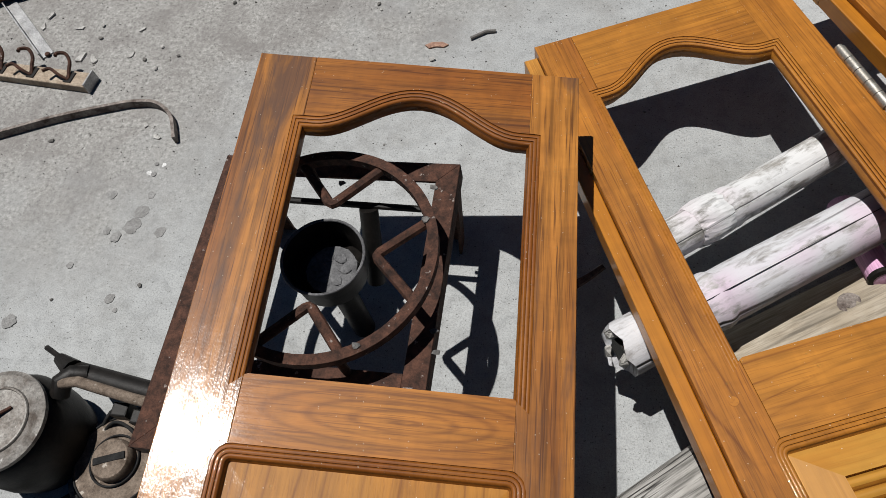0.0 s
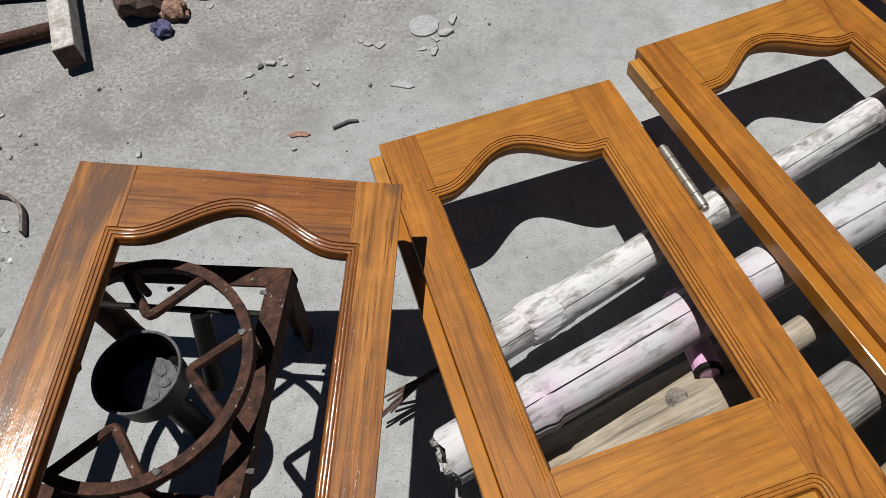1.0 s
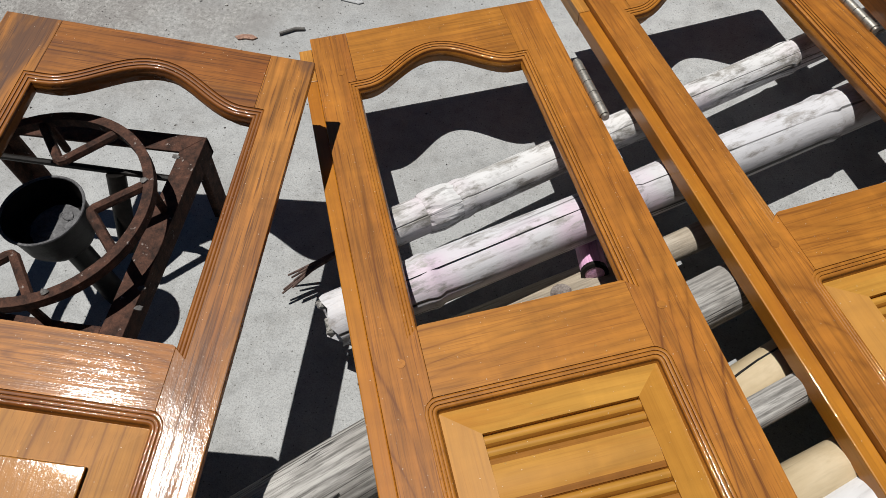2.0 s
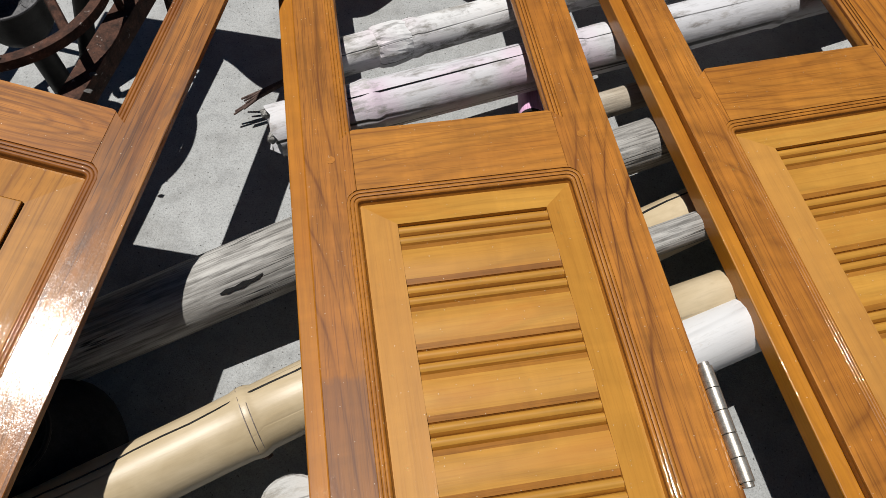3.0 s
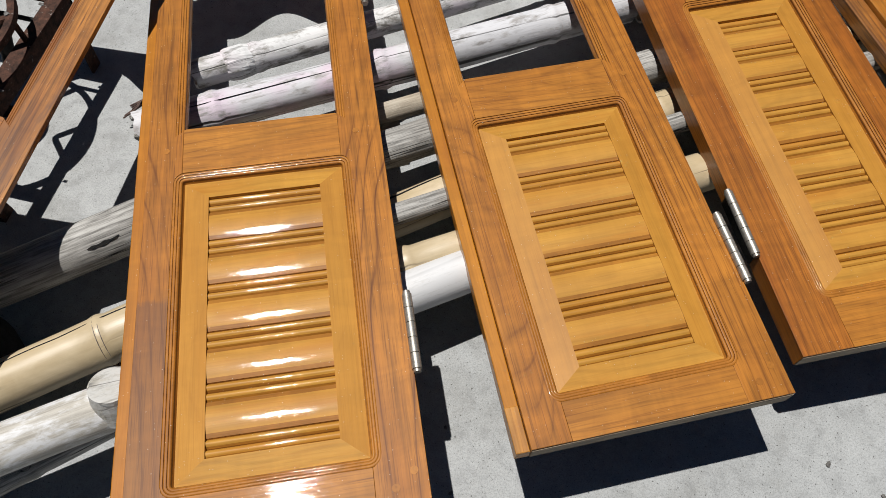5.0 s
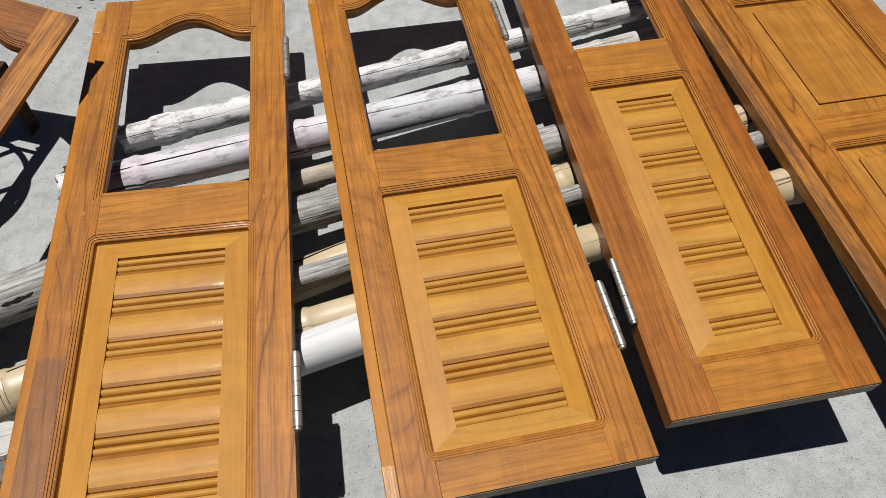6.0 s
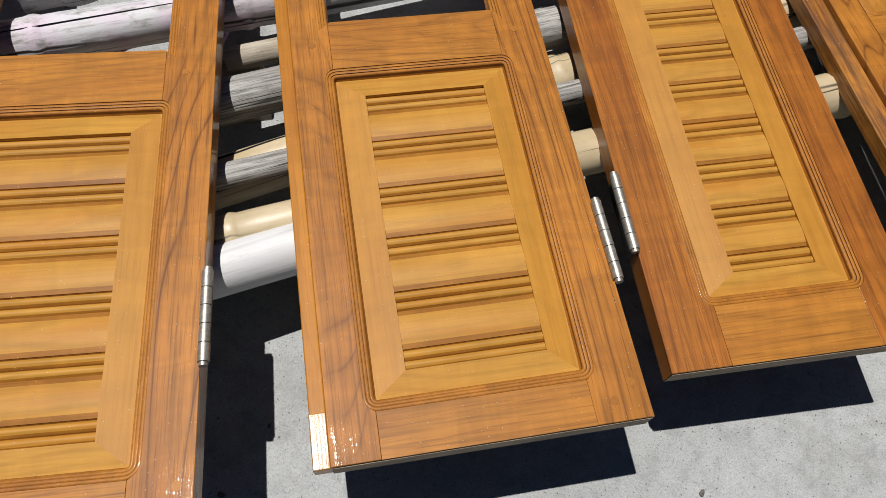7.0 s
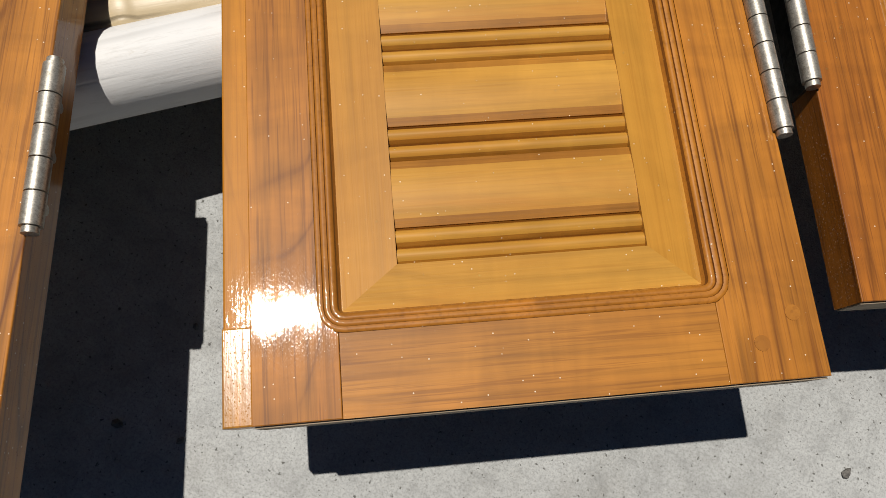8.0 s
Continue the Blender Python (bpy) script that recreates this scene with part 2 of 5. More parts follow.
def pole_material(name, tones, paint=None, paint_amount=0.5, tint=None, cracks=0.5, rough=0.6, crack_scale=30.0, fibre=0.6, grime=0.45, relief=0.7, fresh=None):
    """A pole whose grain runs along its own x axis, with drying cracks, chipped paint and dirt."""
    m = Mat(name)
    tones = [tuple(0.78 * c for c in v) for v in tones]
    paint = paint and tuple(0.80 * c for c in paint)
    tint = tint and tuple(0.80 * c for c in tint)
    grain = m.noise(m.coords((0.045, 1, 1)), 230.0, 6.0, 0.72)
    cloud = m.noise(m.coords((0.5, 1, 1)), 22.0, 4.0, 0.6, 0.4)
    color = m.ramp(cloud, [(0.3, tones[0]), (0.7, tones[1])])
    color = m.mix(m.ramp(grain, [(0.36, g3(fibre)), (0.56, g3(0.0))]), color, tuple(c * 0.45 for c in tones[0]))
    if paint:
        chips = m.noise(m.coords((0.35, 1, 1)), 48.0, 6.0, 0.7, 0.3)
        if fresh is not None:
            # a fresher coat beyond one point of the pole
            run_ = m.t.nodes.new("ShaderNodeSeparateXYZ")
            m.link(m.coords((1, 1, 1), False), run_.inputs[0])
            extra = m.t.nodes.new("ShaderNodeMapRange")
            extra.inputs["From Min"].default_value, extra.inputs["From Max"].default_value = fresh, fresh + 0.12
            extra.inputs["To Max"].default_value = 0.22
            m.link(run_.outputs[0], extra.inputs["Value"])
            less = m.t.nodes.new("ShaderNodeMath")
            less.operation = "SUBTRACT"
            m.link(chips, less.inputs[0]).link(extra.outputs[0], less.inputs[1])
            chips = less.outputs[0]
        cover = m.ramp(chips, [(paint_amount - 0.06, g3(0.0)), (paint_amount + 0.06, g3(1.0))])
        coat = paint
        if tint:
            spots = m.noise(m.coords((0.8, 1, 1)), 9.0, 2.0, 0.5)
            coat = m.mix(m.ramp(spots, [(0.50, g3(0.0)), (0.66, g3(0.8))]), paint, tint)
        color = m.mix(cover, coat, color)
    dirt = m.noise(m.coords((0.12, 1, 1)), 170.0, 5.0, 0.75)
    color = m.mix(m.ramp(dirt, [(0.34, g3(grime)), (0.46, g3(0.0))]), color, tuple(c * 0.5 for c in tones[0]))
    mould = m.noise(m.coords((0.4, 1, 1)), 34.0, 4.0, 0.7, 0.5)
    color = m.mix(m.ramp(mould, [(0.55, g3(0.0)), (0.72, g3(0.3))]), color, tuple(c * 0.8 for c in tones[0]))
    split = m.noise(m.coords((0.02, 1, 1)), crack_scale, 2.0, 0.5, 0.1)
    line = m.ramp(split, [(0.482, g3(0.0)), (0.496, g3(1.0)), (0.504, g3(1.0)), (0.518, g3(0.0))])
    open_part = m.ramp(m.noise(m.coords((0.25, 1, 1)), 14.0, 2.0), [(0.42, g3(0.0)), (0.56, g3(cracks))])
    gape = m.mix(1.0, line, open_part, "MULTIPLY")
    color = m.mix(gape, color, (0.02, 0.018, 0.016))
    normal = m.bump(gape, 0.6, -0.002, m.bump(grain, relief, 0.0016))
    return m.done(color, rough, normal)


TAN = pole_material("tan_bamboo", ((0.50, 0.39, 0.23), (0.66, 0.54, 0.36)), cracks=0.9, rough=0.42, fibre=0.10, grime=0.10, relief=0.12)
PALE = pole_material("pale_dusty_bamboo", ((0.38, 0.35, 0.29), (0.52, 0.49, 0.43)), (0.55, 0.54, 0.51), 0.55, None, 0.6)
GREY = pole_material("grey_weathered_pole", ((0.30, 0.285, 0.26), (0.60, 0.585, 0.55)), cracks=1.0, rough=0.85, crack_scale=90.0, fibre=0.95, grime=0.7)
WHITE = pole_material("white_painted_pole", ((0.50, 0.465, 0.40), (0.62, 0.585, 0.52)), (0.70, 0.70, 0.70), 0.47, None, 0.4, grime=0.2, relief=0.25, fresh=0.56)
PINK = pole_material("white_and_pink_painted_pole", ((0.34, 0.32, 0.31), (0.52, 0.50, 0.48)), (0.66, 0.66, 0.68), 0.57, (0.68, 0.46, 0.61), 1.0, grime=0.3, relief=0.35)
PINK_BRIGHT = pole_material("pink_painted_stick", ((0.78, 0.40, 0.64), (0.88, 0.52, 0.76)), cracks=0.2)
SCRUFFY = pole_material("chipped_white_pole", ((0.22, 0.21, 0.19), (0.44, 0.42, 0.385)), (0.74, 0.74, 0.735), 0.55, (0.70, 0.62, 0.66), 0.9, grime=0.25, relief=0.45)
LOGWOOD = pole_material("pale_brown_weathered_log", ((0.36, 0.29, 0.20), (0.53, 0.47, 0.38)), cracks=0.5, rough=0.85)
INSIDE = pole_material("pole_end_grain", ((0.30, 0.25, 0.18), (0.46, 0.40, 0.31)), cracks=0.6, rough=0.9)


def concrete():
    m = Mat("dusty_concrete")
    vec = m.coords((1, 1, 1), False)
    cloud = m.noise(vec, 1.7, 5.0, 0.6, 0.4)
    grime = m.noise(vec, 6.0, 6.0, 0.7, 0.5)
    sand = m.noise(vec, 560.0, 3.0, 0.7)
    speck = m.noise(vec, 240.0, 2.0, 0.6)
    color = m.ramp(cloud, [(0.36, (0.300, 0.309, 0.308)), (0.64, (0.378, 0.388, 0.387))])
    color = m.mix(m.ramp(grime, [(0.48, g3(0.0)), (0.68, g3(0.6))]), color, (0.225, 0.225, 0.214))
    blot = m.noise(vec, 34.0, 5.0, 0.7, 0.3)
    color = m.mix(1.0, color, m.ramp(blot, [(0.34, g3(0.82)), (0.5, g3(1.0)), (0.66, g3(1.08))]), "MULTIPLY")
    grain = m.noise(vec, 330.0, 2.0, 0.6)
    color = m.mix(1.0, color, m.ramp(grain, [(0.32, g3(0.83)), (0.5, g3(1.0)), (0.68, g3(1.08))]), "MULTIPLY")
    color = m.mix(m.ramp(sand, [(0.34, g3(0.55)), (0.5, g3(0.0))]), color, (0.150, 0.150, 0.143))
    color = m.mix(m.ramp(speck, [(0.30, g3(0.9)), (0.35, g3(0.0))]), color, (0.068, 0.066, 0.060))
    color = m.mix(m.ramp(speck, [(0.69, g3(0.0)), (0.75, g3(0.5))]), color, (0.450, 0.450, 0.435))
    # rough worn patch towards the far left
    where = m.t.nodes.new("ShaderNodeSeparateXYZ")
    m.link(vec, where.inputs[0])
    reach = m.t.nodes.new("ShaderNodeMath")
    reach.operation = "MULTIPLY_ADD"
    reach.inputs[1].default_value, reach.inputs[2].default_value = -0.75, -0.56
    m.link(where.outputs[0], reach.inputs[0])
    sum_ = m.t.nodes.new("ShaderNodeMath")
    sum_.operation = "ADD"
    m.link(reach.outputs[0], sum_.inputs[0]).link(where.outputs[1], sum_.inputs[1])
    ragged = m.t.nodes.new("ShaderNodeMath")
    ragged.operation = "ADD"
    m.link(sum_.outputs[0], ragged.inputs[0]).link(m.noise(vec, 3.0, 5.0, 0.7), ragged.inputs[1])
    share = m.t.nodes.new("ShaderNodeMath")
    share.operation = "MULTIPLY"
    share.inputs[1].default_value = 0.5
    m.link(ragged.outputs[0], share.inputs[0])
    patch = m.ramp(share.outputs[0], [(0.47, g3(0.0)), (0.70, g3(0.95))])
    rough_tone = m.ramp(m.noise(vec, 130.0, 6.0, 0.9), [(0.37, (0.06, 0.056, 0.05)), (0.45, (0.205, 0.20, 0.188)), (0.55, (0.305, 0.298, 0.282)), (0.64, (0.46, 0.45, 0.43))])
    soil = m.ramp(m.noise(vec, 9.0, 6.0, 0.75, 0.5), [(0.44, g3(0.0)), (0.64, g3(0.75))])
    rough_tone = m.mix(soil, rough_tone, (0.15, 0.138, 0.13))
    color = m.mix(patch, color, rough_tone)
    normal = m.bump(sand, 0.45, 0.0016, m.bump(grime, 0.2, 0.004))
    return m.done(color, 0.9, normal)


CONCRETE = concrete()


def plain_worn(name, a, b, scale=60.0, rough=0.7, metal=0.0, bump=0.3, distance=0.001, fleck=None, sheen=0.5):
    m = Mat(name)
    a, b = [tuple(0.76 * c for c in v) for v in (a, b)]
    n = m.noise(m.coords(), scale, 5.0, 0.65, 0.3)
    fine = m.noise(m.coords(), scale * 6.0, 4.0, 0.75)
    color = m.ramp(n, [(0.33, a), (0.68, b)])
    color = m.mix(1.0, color, m.ramp(fine, [(0.3, g3(0.55)), (0.5, g3(1.0)), (0.72, g3(1.4))]), "MULTIPLY")
    if fleck:
        spots = m.noise(m.coords(), scale * 1.6, 3.0, 0.6)
        color = m.mix(m.ramp(spots, [(0.66, g3(0.0)), (0.74, g3(0.8))]), color, fleck)
    m.bsdf.inputs["Specular IOR Level"].default_value = sheen
    return m.done(color, rough, m.bump(fine, bump * 0.6, distance * 0.6, m.bump(n, bump, distance)), metal)


RUST = plain_worn("rusty_iron", (0.026, 0.013, 0.009), (0.118, 0.052, 0.033), 75.0, 0.8, 0.0, 0.8, 0.002, (0.30, 0.26, 0.235), sheen=0.25)
SOOT = plain_worn("sooty_iron", (0.005, 0.0045, 0.004), (0.018, 0.015, 0.013), 80.0, 0.5, 0.0, 0.5, sheen=0.25)
ASH = plain_worn("ash_grey_iron", (0.06, 0.058, 0.055), (0.22, 0.21, 0.20), 90.0, 0.8, 0.1, 0.5)
ASH_PALE = plain_worn("burnt_grey_iron", (0.06, 0.06, 0.064), (0.19, 0.19, 0.195), 60.0, 0.8, 0.1, 0.6)
STEEL = plain_worn("tarnished_steel", (0.38, 0.345, 0.29), (0.62, 0.585, 0.52), 140.0, 0.42, 0.75, 0.25, 0.0004)
DARK_STEEL = plain_worn("dark_hinge_leaf", (0.05, 0.045, 0.04), (0.16, 0.15, 0.135), 120.0, 0.4, 0.9, 0.2, 0.0004)
GALV = plain_worn("dull_galvanised_metal", (0.30, 0.30, 0.30), (0.55, 0.55, 0.55), 50.0, 0.5, 0.4, 0.3)
LID = plain_worn("corroded_tin_lid", (0.10, 0.08, 0.065), (0.36, 0.345, 0.32), 45.0, 0.6, 0.4, 0.7, 0.0015, (0.5, 0.49, 0.47))
WIRE = plain_worn("black_cable", (0.012, 0.012, 0.012), (0.03, 0.03, 0.03), 90.0, 0.85, sheen=0.2)
STONE = plain_worn("concrete_chip", (0.34, 0.33, 0.31), (0.58, 0.57, 0.54), 90.0, 0.9, 0.0, 0.6)
BARK = plain_worn("rough_grey_bark", (0.22, 0.215, 0.20), (0.54, 0.53, 0.51), 200.0, 0.95, 0.0, 0.9, 0.003)
SHARD = plain_worn("dark_chip", (0.09, 0.085, 0.08), (0.20, 0.19, 0.175), 90.0, 0.9, 0.0, 0.5)
BRICKY = plain_worn("brick_red_chip", (0.20, 0.10, 0.07), (0.46, 0.28, 0.2), 80.0, 0.9, 0.0, 0.6)
DISC = plain_worn("dusty_grey_plastic", (0.38, 0.39, 0.39), (0.48, 0.49, 0.49), 50.0, 0.5, 0.0, 0.2)
PURPLE = plain_worn("faded_blue_cloth", (0.08, 0.08, 0.17), (0.17, 0.17, 0.32), 90.0, 0.9, 0.0, 0.6)
CHALK = plain_worn("chipped_white_timber", (0.36, 0.32, 0.28), (0.74, 0.72, 0.68), 38.0, 0.85, 0.0, 0.5)
BOARD = plain_worn("weathered_board", (0.26, 0.19, 0.13), (0.52, 0.43, 0.33), 45.0, 0.85, 0.0, 0.5)
OCHRE = plain_worn("dull_brown_iron", (0.10, 0.072, 0.052), (0.26, 0.205, 0.16), 70.0, 0.75, 0.0, 0.6, 0.0015, (0.42, 0.38, 0.33), sheen=0.25)
STRAP = plain_worn("perished_rubber_strap", (0.08, 0.055, 0.045), (0.34, 0.30, 0.27), 60.0, 0.9, 0.0, 0.6)
RAG = plain_worn("brown_fibre", (0.05, 0.03, 0.025), (0.17, 0.11, 0.09), 90.0, 0.95, 0.0, 0.5)
SPILL = plain_worn("old_damp_spot", (0.19, 0.187, 0.18), (0.30, 0.297, 0.29), 60.0, 0.8, 0.0, 0.2)
SPLASH = plain_worn("white_paint_splash", (0.6, 0.6, 0.59), (0.75, 0.75, 0.74), 60.0, 0.7, 0.0, 0.2)


# ---- mesh kit ----
def part(name, bm, material, parent=None, label="", smooth=False, crease=38):
    """Links a bmesh as one mesh object, under a thing or a part."""
    data = bpy.data.meshes.new(name)
    bmesh.ops.recalc_face_normals(bm, faces=bm.faces)
    if smooth:
        for f in bm.faces:
            f.smooth = True
    bm.to_mesh(data)
    bm.free()
    for mat in material if isinstance(material, tuple) else (material,):
        data.materials.append(mat)
    ob = new(name, data)
    if smooth:
        data.set_sharp_from_angle(angle=radians(crease))
    if parent:
        ob.parent = parent
    if label:
        ob["label"] = label
    return ob


def prism(poly, z0, z1, bevel=0.0):
    """An upright prism over a polygon, its top edges eased."""
    bm = bmesh.new()
    low = [bm.verts.new((x, y, z0)) for x, y in poly]
    top = [bm.verts.new((x, y, z1)) for x, y in poly]
    n = len(poly)
    bm.faces.new(low[::-1])
    bm.faces.new(top)
    for a in range(n):
        bm.faces.new((low[a], low[(a + 1) % n], top[(a + 1) % n], top[a]))
    if bevel:
        edges = [e for e in bm.edges if e.verts[0] in top and e.verts[1] in top]
        bmesh.ops.bevel(bm, geom=edges, offset=bevel, segments=2, affect="EDGES", profile=0.5)
    return bm


def rect(x0, x1, y0, y1):
    return [(x0, y0), (x1, y0), (x1, y1), (x0, y1)]


def block(x0, x1, y0, y1, z0, z1, bevel=0.0015):
    return prism(rect(x0, x1, y0, y1), z0, z1, bevel)


def offset_loop(loop, d):
    """A closed loop that runs anticlockwise, moved inwards by d."""
    out, n = [], len(loop)
    for k in range(n):
        a, b, c = (Vector(loop[(k + s) % n]) for s in (-1, 0, 1))
        e, f = (b - a).normalized(), (c - b).normalized()
        na, nb = Vector((-e.y, e.x)), Vector((-f.y, f.x))
        mid = (na + nb).normalized()
        out.append(b + mid * d / max(mid.dot(na), 0.35))
    return out


def sweep(loop, profile, grooves=(), closed=True):
    """A moulding: profile rows of (inwards, height) carried round a loop; the strips in grooves take the second material."""
    bm = bmesh.new()
    rings = [[bm.verts.new((p.x, p.y, z)) for p in offset_loop(loop, d)] for d, z in profile]
    n = len(loop)
    for row, (a, b) in enumerate(zip(rings, rings[1:])):
        for k in range(n if closed else n - 1):
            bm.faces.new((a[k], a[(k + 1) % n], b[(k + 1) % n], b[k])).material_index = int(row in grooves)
    return bm


def round_rect(x0, x1, y0, y1, r, steps=5):
    pts = []
    for cx, cy, a0 in ((x0 + r, y0 + r, 180), (x1 - r, y0 + r, 270), (x1 - r, y1 - r, 0), (x0 + r, y1 - r, 90)):
        for s in range(steps + 1):
            a = radians(a0 + 90 * s / steps)
            pts.append((cx + r * math.cos(a), cy + r * math.sin(a)))
    return pts


def tube(points, radius, seg=10, closed=False, caps=True):
    """A round bar along a line of points."""
    bm = bmesh.new()
    pts = [Vector(p) for p in points]
    rings, n = [], len(pts)
    for k, p in enumerate(pts):
        a = pts[(k - 1) % n] if closed or k else p
        b = pts[(k + 1) % n] if closed or k < n - 1 else p
        way = (b - a).normalized()
        side = way.cross(Vector((0, 0, 1)))
        side = side.normalized() if side.length > 1e-4 else Vector((1, 0, 0))
        up = side.cross(way)
        r = radius[k] if isinstance(radius, (list, tuple)) else radius
        rings.append([bm.verts.new(p + r * (math.cos(2 * math.pi * s / seg) * side + math.sin(2 * math.pi * s / seg) * up)) for s in range(seg)])
    for k in range(n if closed else n - 1):
        a, b = rings[k], rings[(k + 1) % n]
        for s in range(seg):
            bm.faces.new((a[s], a[(s + 1) % seg], b[(s + 1) % seg], b[s]))
    if caps and not closed:
        bm.faces.new(rings[0])
        bm.faces.new(rings[-1])
    return bm


def lathe(profile, seg=28):
    """A turned body from rows of (radius, height)."""
    bm = bmesh.new()
    rings = [[bm.verts.new((r * math.cos(2 * math.pi * s / seg), r * math.sin(2 * math.pi * s / seg), z)) for s in range(seg)] for r, z in profile]
    for a, b in zip(rings, rings[1:]):
        for s in range(seg):
            bm.faces.new((a[s], a[(s + 1) % seg], b[(s + 1) % seg], b[s]))
    bm.faces.new(rings[0][::-1])
    bm.faces.new(rings[-1])
    return bm


def chip(size, seed, flat=0.6):
    """A broken lump."""
    rng = random.Random(seed)
    bm = bmesh.new()
    bmesh.ops.create_icosphere(bm, subdivisions=1, radius=1)
    for v in bm.verts:
        v.co *= rng.uniform(0.65, 1.15)
        v.co = Vector((v.co.x * size, v.co.y * size * rng.uniform(0.6, 0.9), max(v.co.z, -0.7) * size * flat))
    low = min(v.co.z for v in bm.verts)
    for v in bm.verts:
        v.co.z -= low
    return bm


def empty_thing(name, m):
    ob = new(name)
    ob.matrix_world = m
    ob.empty_display_size = 0.05
    return ob


# ---- ground ----
bm = bmesh.new()
ground_verts = [bm.verts.new(p) for p in ((-150, -150, 0), (150, -150, 0), (150, 150, 0), (-150, 150, 0))]
bm.faces.new(ground_verts)
tagged(part("ground", bm, CONCRETE), "light grey dusty concrete yard slab with stains and grit", "ground", kind="structure")

# ---- shutters ----
THICK = 0.034
MOULD_RUN = 0.015
JOINT = 0.0132


def door_pose(x, y, z, turn, across, along):
    """A leaf's pose from the middle of its face, its turn and how far it slopes across and along."""
    a = radians(turn)
    u = Vector((math.cos(a), math.sin(a), across)).normalized()
    v = Vector((-math.sin(a), math.cos(a), along))
    v = (v - u * u.dot(v)).normalized()
    w = u.cross(v)
    m = Matrix((u, v, w)).transposed().to_4x4()
    m.translation = (x, y, z)
    return m


def arch_loop(x0, x1, y0, y1, rise):
    """The outline of a glazing opening with a bell-shaped head, anticlockwise."""
    pts = [(x1, y0)]
    steps, mid, half = 26, (x0 + x1) / 2, (x1 - x0) / 2
    for k in range(steps + 1):
        x = x1 + (x0 - x1) * k / steps
        s = (x - mid) / half
        bell = 0.5 * (1 + math.cos(math.pi * min(1.0, abs(s) / 0.92))) ** 1.0
        pts.append((x, y1 + rise * bell))
    pts.append((x0, y0))
    return pts


def add_hinge(leaf, x, y, z, side=1):
    """A butt hinge shut on the leaf's long edge, its knuckle standing proud."""
    half = 0.055
    plate = block(x - 0.0035, x - 0.001, y - half, y + half, z - 0.03, z - 0.001, 0.0004)
    hinge = part("hinge", plate, DARK_STEEL, leaf, "tarnished steel butt hinge")
    step = 2 * half / 5
    for k in range(5):
        y0, y1 = y - half + k * step + 0.0005, y - half + (k + 1) * step - 0.0005
        ring = [(x + 0.004 * side, y0, z + 0.003), (x + 0.004 * side, y1, z + 0.003)]
        part("knuckle", tube(ring, 0.0068, 14), STEEL, hinge, smooth=True)
    for y0, y1 in ((y - half - 0.004, y - half), (y + half, y + half + 0.004)):
        part("pin_head", tube([(x + 0.004 * side, y0, z + 0.003), (x + 0.004 * side, y1, z + 0.003)], 0.0052, 12), STEEL, hinge, smooth=True)
    for k in (-1, 0, 1):
        screw = tube([(x - 0.0015, y + k * 0.036, z - 0.018), (x + 0.0002, y + k * 0.036, z - 0.018)], 0.0042, 10)
        part("screw", screw, STEEL, hinge)


def slat_profile(y_top, y_bottom, peak, sink, steps=8):
    """Rows of (y, z) for one louvre blade: steep at the head, rolling off to its foot."""
    rows = []
    for k in range(steps + 1):
        s = k / steps
        rows.append((y_top + (y_bottom - y_top) * s, sink + (peak - sink) * math.sin(math.pi * (0.12 + 0.80 * s)) ** 0.8))
    return rows


def strip(x0, x1, rows, floor, grooves=(), slopes=()):
    """A moulded strip across the panel: the profile drawn from x0 to x1, closed down to a floor."""
    bm = bmesh.new()
    a = [bm.verts.new((x0, y, z)) for y, z in rows]
    b = [bm.verts.new((x1, y, z)) for y, z in rows]
    la = [bm.verts.new((x0, rows[0][0], floor)), bm.verts.new((x0, rows[-1][0], floor))]
    lb = [bm.verts.new((x1, rows[0][0], floor)), bm.verts.new((x1, rows[-1][0], floor))]
    for k in range(len(rows) - 1):
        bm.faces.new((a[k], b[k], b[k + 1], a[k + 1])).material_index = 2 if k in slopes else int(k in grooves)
    bm.faces.new([la[0], *a, la[1]])
    bm.faces.new([lb[0], *b, lb[1]])
    bm.faces.new((la[0], lb[0], b[0], a[0]))
    bm.faces.new((la[1], lb[1], b[-1], a[-1]))
    return bm


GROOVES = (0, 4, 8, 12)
BEAD = [(0.0, 0.0), (0.0004, -0.0014), (0.0010, -0.0007), (0.0026, -0.0005), (0.0041, -0.0009), (0.0045, -0.0021), (0.0051, -0.0014), (0.0067, -0.0013), (0.0083, -0.0018), (0.0087, -0.0032), (0.0093, -0.0026), (0.0113, -0.0028), (0.0129, -0.0042), (0.0134, -0.0078)]


def opening_moulding(leaf, loop, mat):
    """The bead round an opening, then the glazing rebate behind it."""
    outer = [tuple(p) for p in offset_loop(loop, -MOULD_RUN)]
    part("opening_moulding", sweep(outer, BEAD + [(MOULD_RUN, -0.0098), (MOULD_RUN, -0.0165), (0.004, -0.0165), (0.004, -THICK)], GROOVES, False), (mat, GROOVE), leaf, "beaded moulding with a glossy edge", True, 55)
    return outer


def panel_moulding(leaf, x0, x1, y0, y1, mat):
    outer = round_rect(x0, x1, y0, y1, 0.017)
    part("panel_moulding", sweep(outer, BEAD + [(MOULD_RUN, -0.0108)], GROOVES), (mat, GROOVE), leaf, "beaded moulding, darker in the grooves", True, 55)


